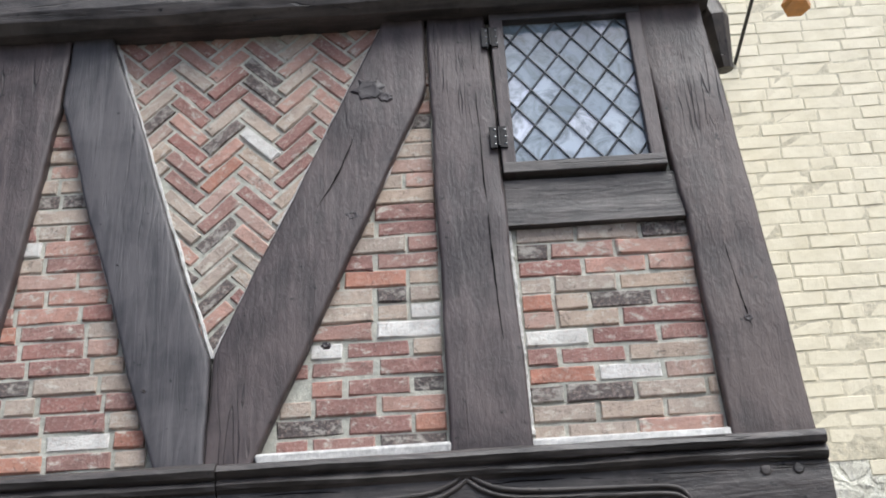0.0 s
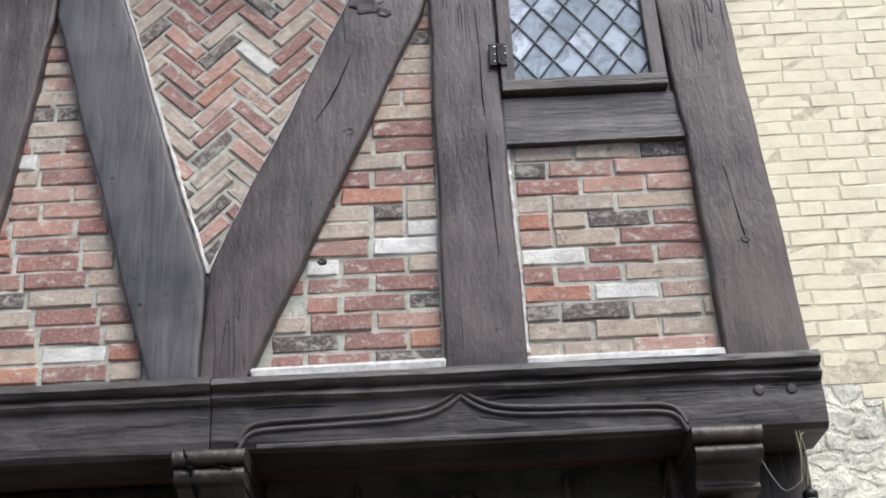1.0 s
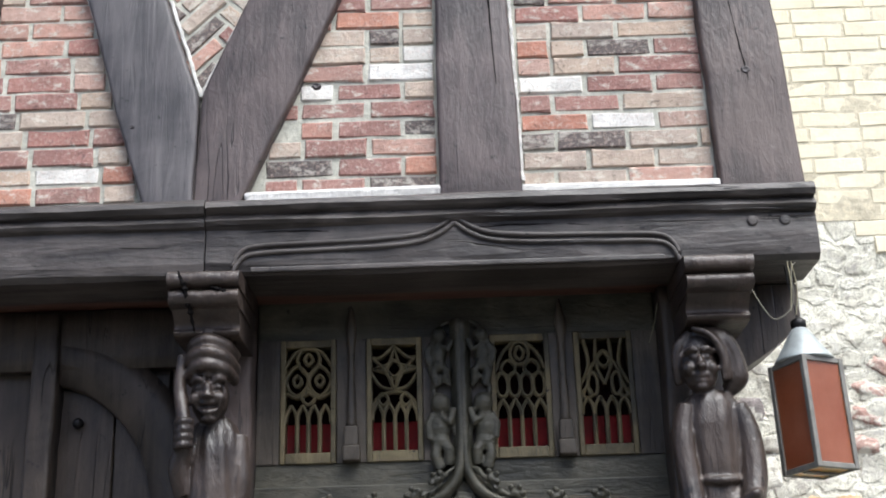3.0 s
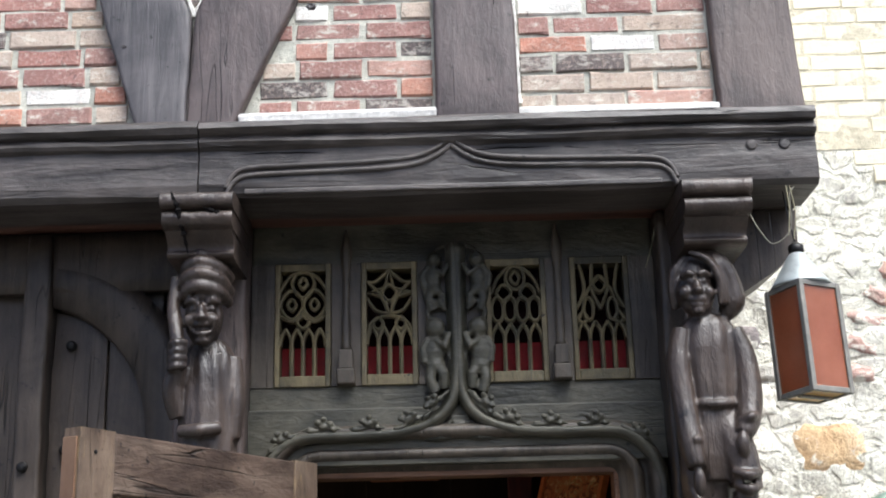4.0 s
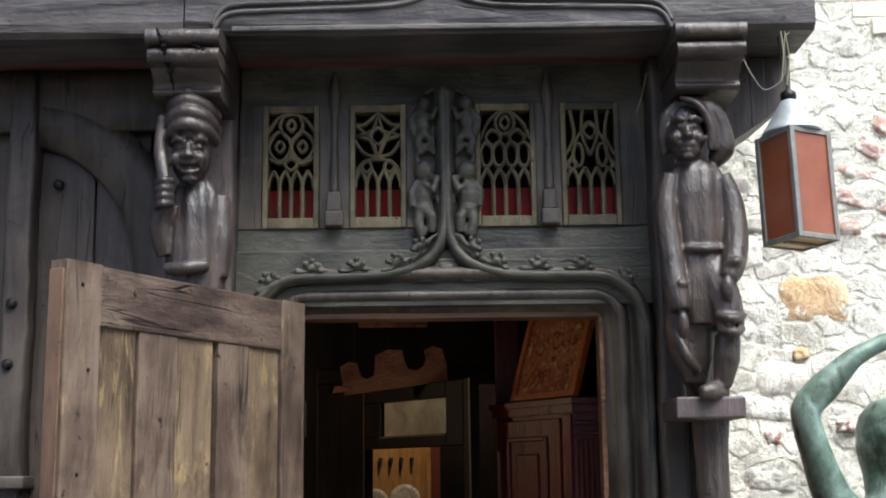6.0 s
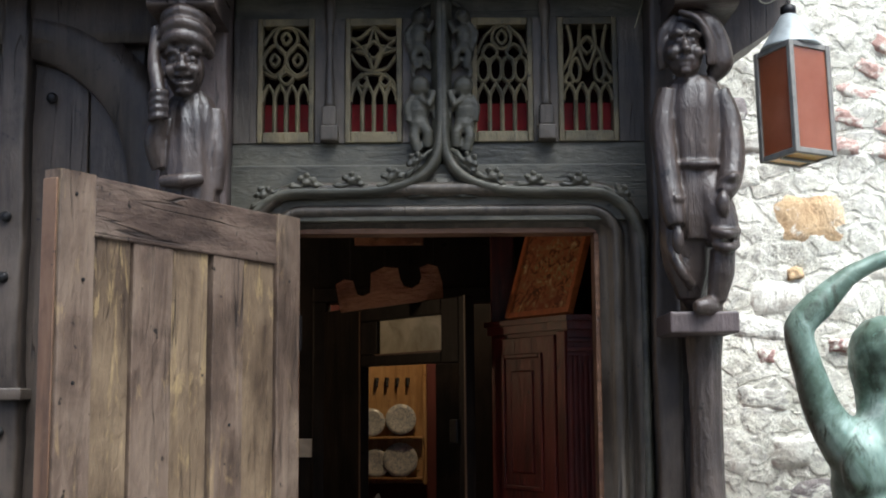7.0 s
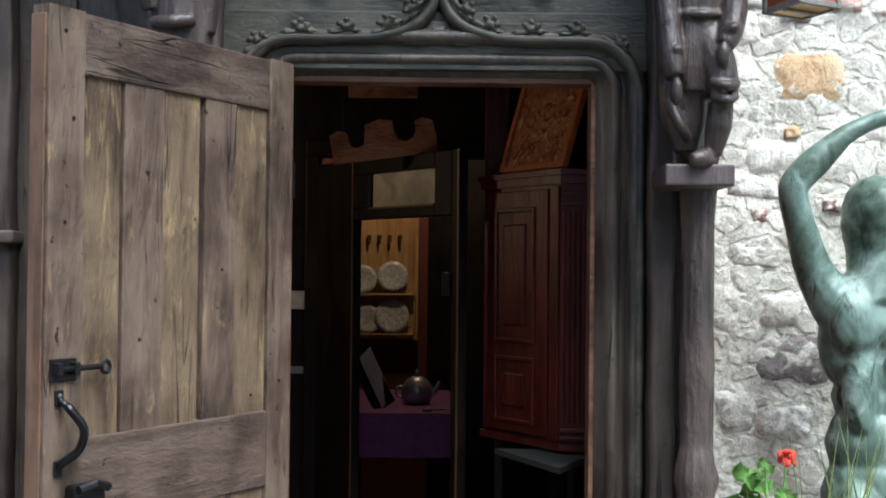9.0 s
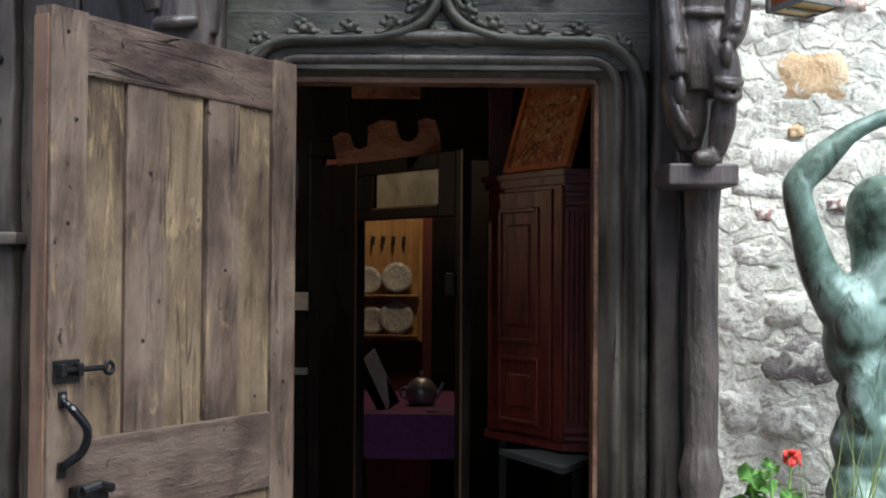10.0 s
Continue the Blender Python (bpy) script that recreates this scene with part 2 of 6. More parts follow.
def hewn(a0, a1, b0, b1, y0, y1, wob=0.006, r=0.012, step=0.05, seed=0.0):
    """A hand-hewn timber in the facade: left edge a0-a1, right edge b0-b1 in (x, z), front y0, back y1."""
    bm = bmesh.new()
    a0, a1, b0, b1 = (Vector(p) for p in (a0, a1, b0, b1))
    n = max(4, int((a1 - a0).length / step))
    rings = []
    for i in range(n + 1):
        s = i / n
        l, q = a0.lerp(a1, s), b0.lerp(b1, s)
        u = (q - l).normalized()
        w = [wob * noise.noise((seed + k * 7.3, s * n * step * 3.1, k)) + 0.5 * wob * noise.noise((seed + k * 3.1, s * n * step * 14, k)) for k in range(3)]
        l, q = l + u * w[0], q + u * w[1]
        f = y0 + w[2] * 0.8
        ring = []
        for e, sg in ((l, 1), (q, -1)):
            corner = [(e + u * sg * r * (1 - math.cos(c)), f + r * (1 - math.sin(c))) for c in (0, 0.52, 1.05, 1.571)]
            ring += corner if sg == 1 else corner[::-1]
        pts = [(p.x, y, p.y) for p, y in ring]
        m = l.lerp(q, 0.5)
        mid = pts[:4] + [(l.lerp(q, t).x, f + 0.6 * wob * noise.noise((seed + t * 9, s * n * step * 5, 4)), l.lerp(q, t).y) for t in (0.25, 0.5, 0.75)] + pts[4:]
        rings.append(mid + [(q.x, y1, q.y), (l.x, y1, l.y)])
    loft(bm, rings)
    return bm


def sweep(path, profile, closed=True, bm=None):
    """Runs a profile of (outward, y) along a path of (x, z); outward is to the left of the way."""
    bm = bm or bmesh.new()
    P = [Vector(p) for p in path]
    rings = []
    for i, p in enumerate(P):
        d0 = (p - P[i - 1]).normalized() if i else (P[1] - p).normalized()
        d1 = (P[i + 1] - p).normalized() if i < len(P) - 1 else d0
        t = (d0 + d1).normalized()
        nrm = Vector((-t.y, t.x)) / max(0.5, t.dot(d0))
        rings.append([(p.x + nrm.x * o, y, p.y + nrm.y * o) for o, y in profile])
    loft(bm, rings, closed)
    return bm


def tube(pts, radius, sides=8, bm=None):
    """A round bar along 3D points; radius a number or one per point."""
    bm = bm or bmesh.new()
    P = [Vector(p) for p in pts]
    rad = radius if isinstance(radius, (list, tuple)) else [radius] * len(P)
    rings, ref = [], Vector((0.3, 0.9, 0.31)).normalized()
    for i, p in enumerate(P):
        t = (P[min(i + 1, len(P) - 1)] - P[max(i - 1, 0)]).normalized()
        u = (ref - t * ref.dot(t)).normalized()
        w = t.cross(u)
        rings.append([p + (u * math.cos(a) + w * math.sin(a)) * rad[i] for a in (2 * math.pi * k / sides for k in range(sides))])
    loft(bm, rings)
    return bm


def smooth_path(pts, n=6):
    """Catmull-Rom points through pts."""
    P = [Vector(p) for p in pts]
    out = []
    for i in range(len(P) - 1):
        a, b, c, d = P[max(i - 1, 0)], P[i], P[i + 1], P[min(i + 2, len(P) - 1)]
        for k in range(n):
            t = k / n
            out.append(0.5 * (2 * b + (c - a) * t + (2 * a - 5 * b + 4 * c - d) * t * t + (3 * b - a - 3 * c + d) * t ** 3))
    return out + [P[-1]]


def lathe(bm, prof, cx, cy, sides=20, squash=1.0):
    """Turns (radius, z) points about a vertical axis."""
    loft(bm, [[(cx + r * math.cos(a), cy + squash * r * math.sin(a), z) for a in (2 * math.pi * k / sides for k in range(sides))] for r, z in prof])
    return bm


def roughen(bm, amp, scale, seed=0.0):
    bm.normal_update()
    for v in bm.verts:
        v.co += v.normal * amp * noise.noise(v.co * scale + Vector((seed, 0, 0)))
    return bm


def hewn_z(a, b, z0, z1, y0, y1, wob=0.006, r=0.012, step=0.05, seed=0.0):
    """An upright or leaning timber whose left and right edges are lists of (z, x)."""
    bm, n, rings = bmesh.new(), int((z1 - z0) / step), []
    for i in range(n + 1):
        z = z0 + (z1 - z0) * i / n
        w = [wob * noise.noise((seed + k * 7.3, z * 3.1, k)) + 0.5 * wob * noise.noise((seed + k * 3.1, z * 14, k)) for k in range(3)]
        l, q = (float(np.interp(z, *zip(*e))) + w[k] for k, e in enumerate((a, b)))
        f = y0 + w[2] * 0.8
        left = [(l + r * (1 - math.cos(c)), f + r * (1 - math.sin(c))) for c in (0, 0.52, 1.05, 1.571)]
        right = [(q - r * (1 - math.cos(c)), f + r * (1 - math.sin(c))) for c in (1.571, 1.05, 0.52, 0)]
        mid = [(l + (q - l) * t, f + 0.7 * wob * noise.noise((seed + t * 9, z * 5, 4))) for t in (0.25, 0.5, 0.75)]
        rings.append([(x, y, z) for x, y in left + mid + right + [(q, y1), (l, y1)]])
    return loft(bm, rings)


def ball(bm, c, r, sub=2):
    """An ellipsoid at c with radii r."""
    b = bmesh.new()
    bmesh.ops.create_icosphere(b, subdivisions=sub, radius=1)
    r = (r, r, r) if isinstance(r, (int, float)) else r
    return join(bm, b, Matrix.Translation(c) @ Matrix.Diagonal((*r, 1)))


def fused(ob, voxel, smooth=3):
    """Melts overlapping lumps of a mesh into one skin."""
    m = ob.modifiers.new("fuse", "REMESH")
    m.mode, m.voxel_size, m.use_smooth_shade = "VOXEL", voxel, True
    s = ob.modifiers.new("soften", "SMOOTH")
    s.factor, s.iterations = 0.5, smooth
    return ob


# ---- setting: ground and the upper wall ----
bm = bmesh.new()
bmesh.ops.create_grid(bm, x_segments=2, y_segments=2, size=400)
M_GROUND = mortar_mat("grey_stone_paving", (0.18, 0.172, 0.155), 30)
ground = tagged(part("ground", bm, M_GROUND), "grey stone paving of a small court", "ground", kind="structure")

YB, YT, YK = -0.33, -0.30, -0.262   # beam face, timber face, brick face
bm = bmesh.new()
box(bm, -3.2, 0.93, -0.2555, 0.60, 2.95, 5.4)
box(bm, -3.2, 0.78, -0.06, 0.70, 2.905, 2.99)
wall_upper = tagged(part("wall_upper", bm, M_MORTAR), "half-timbered upper wall with brick infill", "wall", kind="structure")


def timber(name, a, b, seed, y0=YT, y1=-0.2, mat=M_OAK, wob=0.008, z0=3.05, z1=4.84):
    return part(name, hewn_z(a, b, z0, z1, y0, y1, wob, seed=seed), mat, wall_upper, smooth=True)


timber("post", [(3.06, -0.048), (4.84, -0.053)], [(3.06, 0.187), (4.84, 0.157)], 1.0)
timber("corner_post", [(3.05, 0.750), (3.85, 0.738), (4.84, 0.683)], [(3.05, 0.995), (4.84, 0.925)], 2.0, y1=0.0, mat=M_OAK_BROWN)
timber("brace", [(3.10, -0.888), (4.49, -1.310), (4.84, -1.312)], [(3.10, -0.748), (3.447, -0.745), (4.84, -1.180)], 3.0, YT - 0.004, mat=M_OAK_GREY)
timber("brace", [(3.10, -0.744), (3.447, -0.741), (4.84, -0.190)], [(3.10, -0.604), (4.459, -0.066), (4.84, -0.058)], 4.0, YT + 0.004)
timber("post", [(3.05, -1.78), (4.84, -1.66)], [(3.05, -1.440), (3.644, -1.388), (4.489, -1.314), (4.84, -1.314)], 5.0)
part("window_rail", hewn((0.16, 3.867), (0.16, 4.045), (0.76, 3.867), (0.76, 4.045), YT + 0.012, -0.2, 0.008, seed=6.0), M_OAK_X, wall_upper)
M_KNOT = wood("dark_knot", (0.010, 0.007, 0.008), (0.024, 0.017, 0.018), (0.05, 0.038, 0.04), stretch=2)
for x, z, r, y in ((-0.262, 4.462, 0.045, YT), (-0.205, 4.425, 0.022, YT), (-0.318, 3.94, 0.020, YT + 0.004), (0.862, 3.475, 0.014, YT), (0.080, 3.19, 0.016, YT), (0.055, 3.19, 0.008, YT), (0.80, 3.95, 0.012, YT), (-0.40, 3.47, 0.012, YT + 0.004), (-0.93, 3.35, 0.007, YT - 0.004), (-1.05, 3.8, 0.006, YT - 0.004)):
    b = bmesh.new()
    lathe(b, [(0.0, 0.0005), (r * 0.35, 0.001), (r * 0.6, 0.002), (r * 0.85, 0.0015), (r * 1.2, -0.006)], 0, 0, 18)
    for q in b.verts:
        s = 1 + 0.5 * noise.noise(q.co.xy.to_3d() * (2.2 / r) + Vector((x * 9, z, 0)))
        q.co.x, q.co.y = q.co.x * s, q.co.y * s * 0.85
    part("knot", b, M_KNOT, wall_upper, "dark ragged knot").matrix_basis = pose(x, y + 0.001, z, 90)
part("fillet", roughen(box(bmesh.new(), -0.60, -0.04, YT + 0.004, -0.24, 3.07, 3.134, 0.012), 0.010, 26), M_LIME, wall_upper, "white lime fillet")
part("fillet", roughen(box(bmesh.new(), 0.18, 0.76, YT + 0.004, -0.24, 3.06, 3.132, 0.012), 0.010, 26), M_LIME, wall_upper, "white lime fillet")
# unseen wall added behind the camera to darken low light and reflections
tagged(part("wall_south", box(bmesh.new(), -7, 7, -8.3, -8.0, 0, 4.2), mortar_mat("plain_court_render", (0.40, 0.37, 0.32), 12)), "added unseen wall behind the camera", "wall", kind="structure")
for pts in (((-0.742, 3.46), (-1.176, 4.83)), ((-0.742, 3.46), (-0.196, 4.83)), ((-0.602, 3.15), (-0.070, 4.46)), ((-0.893, 3.14), (-1.306, 4.48)), ((0.190, 3.15), (0.176, 3.86))):
    (xa, za), (xb, zb) = pts
    line = [(xa + (xb - xa) * q + 0.004 * noise.noise((q * 30, xa, 0)), -0.262, za + (zb - za) * q) for q in np.linspace(0, 1, 60)]
    part("pointing", tube(line, [0.007 + 0.004 * noise.noise((q * 40, xb, 3)) for q in np.linspace(0, 1, 60)], 6), M_LIME, wall_upper, "pale lime pointing")

M_SPLIT = plain("black_drying_split", (0.006, 0.005, 0.005), 0.9, spec=0.1)


def split(pts, width, parent, seed=0.0, n=8):
    """A ragged dark drying split that follows pts over a timber's face."""
    line = smooth_path(pts, n)
    line = [p + Vector((0.0035 * noise.noise((p.z * 40, p.x * 25, seed)), 0, 0.003 * noise.noise((p.x * 40, p.z * 25, seed)))) for p in line]
    m = len(line) - 1
    b = tube(line, [max(0.0006, width * math.sin(math.pi * (0.05 + 0.9 * i / m)) * (0.7 + 0.8 * noise.noise((i * 0.7, seed, 3)))) for i in range(m + 1)], 6)
    return part("split", b, M_SPLIT, parent, "dark drying split")


split([(0.100, YT + 0.001, 4.80), (0.106, YT + 0.001, 4.30), (0.112, YT + 0.001, 3.90), (0.122, YT + 0.001, 3.55), (0.136, YT + 0.001, 3.30), (0.140, YT + 0.001, 3.09)], 0.0036, wall_upper, 1.0)
split([(-0.30, YT + 0.004, 4.30), (-0.36, YT + 0.004, 4.12), (-0.43, YT + 0.004, 3.98)], 0.0028, wall_upper, 2.0)
split([(0.835, YT + 0.001, 3.75), (0.855, YT + 0.001, 3.55), (0.868, YT + 0.001, 3.44)], 0.0028, wall_upper, 3.0)
split([(0.800, YT + 0.001, 4.50), (0.812, YT + 0.001, 4.20), (0.815, YT + 0.001, 4.02)], 0.0022, wall_upper, 4.0)
# jetty bressummer with a moulded top edge
def beam(x0, x1, prof, seed, step=0.05):
    bm = bmesh.new()
    n = int((x1 - x0) / step)
    rings = []
    for i in range(n + 1):
        x = x0 + (x1 - x0) * i / n
        rings.append([(x, y + 0.005 * noise.noise((x * 3, k * 2.1, seed)) + 0.003 * noise.noise((x * 11, k * 3.3, seed)), z + 0.006 * noise.noise((x * 2.3, k * 1.7, seed + 5)) + 0.003 * noise.noise((x * 9, k, seed))) for k, (y, z) in enumerate(prof)])
    return loft(bm, rings)


bress = [(-0.22, 3.085), (-0.345, 3.085), (-0.362, 3.075), (-0.368, 3.058), (-0.356, 3.044), (-0.340, 3.040), (-0.346, 3.030), (-0.352, 3.018), (-0.344, 3.006), (YB, 3.000), (YB, 2.94), (YB, 2.90), (YB + 0.004, 2.872), (YB + 0.02, 2.862), (-0.12, 2.862), (-0.10, 2.88)]
jetty_beam = tagged(part("jetty_beam", beam(-0.700, 0.992, bress, 1.0), M_OAK_X), "dark weathered oak bressummer with moulded top edge", "beam", kind="structure")
part("beam_length", beam(-3.2, -0.704, bress, 2.0), M_OAK_X, jetty_beam)
top = [(-0.22, 5.0), (-0.40, 5.0), (-0.40, 4.84), (-0.385, 4.80), (-0.35, 4.775), (-0.22, 4.775)]
tagged(part("eaves_beam", beam(-3.2, 0.96, top, 3.0), M_OAK_X), "dark oak beam at the head of the upper wall", "beam", kind="structure")
# side beam of the jetty, its bracket and the soffit
bm = bmesh.new()
box(bm, 0.80, 0.985, -0.10, 0.12, 2.866, 3.08, 0.008)
part("side_beam", roughen(bm, 0.003, 12), M_OAK_DARK, jetty_beam)
bm = loft(bmesh.new(), [[(x, y, z) for x, z in ((0.60, 2.60), (0.81, 2.612), (0.90, 2.672), (0.983, 2.742), (0.985, 2.862), (0.60, 2.862))] for y in (-0.08, 0.115)])
part("side_bracket", roughen(bm, 0.004, 10), M_OAK_DARK, jetty_beam)
M_SOFFIT = wood("red_brown_soffit", (0.030, 0.012, 0.008), (0.075, 0.030, 0.020), (0.12, 0.06, 0.045), "x")
for k in range(4):
    part("soffit_board", roughen(box(bmesh.new(), -3.2, 0.80, -0.115 + 0.045 * k, -0.073 + 0.045 * k, 2.868 + 0.004 * k, 2.90, 0.003), 0.002, 9), M_SOFFIT, jetty_beam)
for x in (0.815, 0.905):
    b = bmesh.new()
    lathe(b, [(0.0, 0.0), (0.016, 0.0), (0.016, 0.004), (0.012, 0.007), (0.0, 0.008)], 0, 0, 14)
    part("peg", b, M_OAK_X, jetty_beam).matrix_basis = pose(x, YB + 0.001, 2.976, 90)
for k, (x0, x1, z) in enumerate(((-0.05, 0.42, 2.982), (0.38, 0.78, 2.968), (-1.35, -0.80, 2.952), (-0.62, -0.30, 2.985), (-1.9, -1.3, 2.93))):
    split([(x0, YB + 0.002, z), ((x0 + x1) / 2, YB + 0.002, z + 0.006), (x1, YB + 0.002, z - 0.003)], 0.003, jetty_beam, 7.0 + k)
ogee_half = [(0.605, 2.885), (0.585, 2.925), (0.54, 2.945), (0.40, 2.950), (0.20, 2.955), (0.09, 2.966), (0.03, 2.990), (-0.010, 3.022)]
for o in (0.0, -0.022):
    for sg in (1, -1):
        path = smooth_path([((x + 0.010) * sg - 0.010, z + o) for x, z in ogee_half], 5)
        part("ogee_moulding", sweep(path, [(-0.008, YB + 0.01), (-0.006, YB - 0.006), (0.0, YB - 0.011), (0.006, YB - 0.006), (0.008, YB + 0.01)]), M_OAK_X, jetty_beam, smooth=True)
bm = bmesh.new()
box(bm, -0.575, 0.565, YB - 0.004, YB + 0.02, 2.868, 2.884, 0.004)
part("moulding_foot", bm, M_OAK_X, jetty_beam)
# rafters ends by the corner of the eaves
bm = bmesh.new()
tube([(0.95, -0.20, 4.95), (0.99, -0.22, 4.75), (1.0, -0.18, 4.55)], [0.05, 0.055, 0.03], 8, bm)
part("eaves_bracket", roughen(bm, 0.006, 20), M_OAK_DARK, jetty_beam)


# ---- upper window ----
window_1 = thing("window_1", 0.43, -0.29, 4.05, "small leaded casement with diamond panes in a dark oak frame", "window", kind="structure")
wx0, wx1, wz0, wz1 = 0.172, 0.708, 4.062, 4.80
fr = [("frame_jamb", wx0, wx0 + 0.046, wz0, wz1), ("frame_jamb", wx1 - 0.050, wx1, wz0, wz1), ("frame_rail", wx0, wx1, wz0, wz0 + 0.046), ("frame_rail", wx0, wx1, wz1 - 0.06, wz1)]
for k, (nm, x0, x1, z0, z1) in enumerate(fr):
    part(nm, roughen(box(bmesh.new(), x0, x1, YT - 0.008 - 0.002 * (k > 1), -0.24, z0, z1, 0.004), 0.002, 15), M_OAK if k < 2 else M_OAK_X, window_1)
M_LEAD = plain("lead_came", (0.10, 0.105, 0.11), 0.5, 0.6, 0.3, 50)
k = Mat("old_window_glass", 0.04, 0.0, 0.9)
nz = k.noise(k.mapped((1, 1, 1), vary=True), 9, 3, 0.5)
oi = k.t.nodes.new("ShaderNodeObjectInfo")
# blue tones and mottling put the reflected sky and clouds into the base colour
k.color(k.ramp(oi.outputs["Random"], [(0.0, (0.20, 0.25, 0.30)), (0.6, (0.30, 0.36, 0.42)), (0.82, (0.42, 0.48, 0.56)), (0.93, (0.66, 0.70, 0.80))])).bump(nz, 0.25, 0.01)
cloud_mottle = k.noise(k.mapped((1, 1, 1)), 9, 6, 0.7, 1.2)
k.color(k.mix(k.gray(cloud_mottle, 0.42, 0.66), k.p.inputs["Base Color"].links[0].from_socket, (0.11, 0.14, 0.15)))
k.p.inputs["IOR"].default_value = 1.6
M_GLASS = k.m
gx0, gx1, gz0, gz1 = 0.212, 0.664, 4.100, 4.748
DX, DZ = 0.108, 0.155        # size of one quarry across and up
bm = bmesh.new()


def clipped(poly):
    """A polygon cut to the glass opening."""
    for axis, lim, sg in ((0, gx0, 1), (0, gx1, -1), (1, gz0, 1), (1, gz1, -1)):
        out = []
        for p, q in zip(poly, poly[1:] + poly[:1]):
            a, b = sg * (p[axis] - lim), sg * (q[axis] - lim)
            if a >= 0:
                out.append(p)
            if a * b < 0:
                t = a / (a - b)
                out.append(tuple(p[i] + t * (q[i] - p[i]) for i in (0, 1)))
        poly = out
        if len(poly) < 3:
            return []
    return poly


rnd = random.Random(4)
for i in range(-1, 11):
    for j in range(-1, 12):
        cx, cz = gx0 + 0.03 + i * DX / 2, gz0 + 0.02 + j * DZ / 2
        if (i + j) % 2:
            continue
        poly = clipped([(cx - DX / 2, cz), (cx, cz - DZ / 2), (cx + DX / 2, cz), (cx, cz + DZ / 2)])
        if poly:
            tx, tz = rnd.uniform(-0.02, 0.02), rnd.uniform(-0.02, 0.02)
            b = bmesh.new()
            f = [b.verts.new((x, -0.278 + tx * (x - cx) + tz * (z - cz), z)) for x, z in poly]
            g = [b.verts.new((v.co.x, v.co.y + 0.003, v.co.z)) for v in f]
            b.faces.new(f), b.faces.new(g[::-1])
            for a in range(len(f)):
                b.faces.new((f[a], g[a], g[(a + 1) % len(f)], f[(a + 1) % len(f)]))
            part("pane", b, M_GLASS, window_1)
for sg in (1, -1):
    for n in range(-8, 14):
        # cames run along the quarries' edges
        x0, z0 = gx0 + 0.03 + n * DX, gz0 + 0.02 - DZ / 2
        pts = [(x0 + sg * t * DX / 2, z0 + t * DZ / 2) for t in np.linspace(-3, 14, 171)]
        pts = [p for p in pts if gx0 <= p[0] <= gx1 and gz0 <= p[1] <= gz1]
        if len(pts) > 3:
            part("came", tube([(pts[0][0], -0.282, pts[0][1]), (pts[-1][0], -0.282, pts[-1][1])], 0.0034, 6), M_LEAD, window_1)
for z in (4.66, 4.21):
    b = bmesh.new()
    for dx in (-0.030, 0.004):
        box(b, 0.168 + dx, 0.192 + dx, YT - 0.014, YT - 0.006, z - 0.045, z + 0.045, 0.002)
    tube([(0.169, YT - 0.014, z - 0.04), (0.169, YT - 0.014, z + 0.04)], 0.006, 8, b)
    h = part("hinge", b, M_IRON, window_1, "black iron butt hinge")
    for dx in (-0.018, 0.016):
        for dz in (-0.03, 0.0, 0.03):
            part("screw", lathe(bmesh.new(), [(0.004, 0), (0.003, 0.002), (0.0, 0.003)], 0, 0, 8), M_STEEL, h).matrix_basis = pose(0.168 + dx + 0.006, YT - 0.014, z + dz, 90)


# ---- ground floor wall of boards and posts, beside the doorway ----
bm = bmesh.new()
box(bm, -3.2, -0.60, 0.06, 0.2, 0, 2.88)
box(bm, 0.58, 0.785, 0.06, 0.115, 0, 2.88)
box(bm, -0.60, 0.58, 0.06, 0.115, 2.40, 2.88)
wall_lower = tagged(part("wall_lower", bm, M_OAK_DARK), "dark boarded timber wall of the ground floor", "wall", kind="structure")
rnd = random.Random(2)
x = -2.6
while x < -0.86:
    w = rnd.uniform(0.13, 0.2)
    part("plank", hewn_z([(0, x)], [(0, x + w - 0.004)], 0.05, 2.86, 0.035 + rnd.uniform(0, 0.008), 0.07, 0.004, 0.006, 0.12, x), M_OAK_DARK, wall_lower, smooth=True)
    x += w
part("stud", hewn_z([(0, -1.265), (3, -1.262)], [(0, -1.185), (3, -1.19)], 0.05, 2.86, -0.035, 0.05, 0.008, seed=8), M_OAK_DARK, wall_lower, smooth=True)
part("arched_brace", sweep(smooth_path([(-1.24, 2.66), (-1.10, 2.62), (-0.97, 2.50), (-0.905, 2.33), (-0.885, 2.05)], 6), [(-0.01, 0.05), (0.0, 0.0), (0.10, -0.012), (0.16, 0.0), (0.16, 0.05)]), M_OAK_DARK, wall_lower, smooth=True)
part("lintel", hewn((-2.6, 2.69), (-2.6, 2.87), (-0.80, 2.69), (-0.80, 2.87), -0.01, 0.06, 0.008, seed=9), M_OAK_DARK, wall_lower, smooth=True)
part("ledge", roughen(box(bmesh.new(), -2.6, -1.17, -0.055, 0.05, 1.665, 1.70, 0.005), 0.003, 20), M_OAK_DARK, wall_lower, smooth=True)
for sx, sz in ((-1.132, 2.535), (-1.231, 2.177), (-1.235, 2.007), (-1.235, 1.578), (-1.233, 1.39), (-1.135, 2.23)):
    b = lathe(bmesh.new(), [(0.0, 0), (0.016, 0.0), (0.015, 0.008), (0.009, 0.014), (0.0, 0.016)], 0, 0, 12)
    part("stud_nail", b, M_IRON, wall_lower).matrix_basis = pose(sx, -0.036 if sx < -1.2 else 0.03, sz, 90)
part("pilaster", hewn_z([(0, -0.80), (3, -0.80)], [(0, -0.607), (3, -0.603)], 0.05, 2.86, -0.10, 0.06, 0.006, seed=12), M_OAK_BROWN, wall_lower, smooth=True)
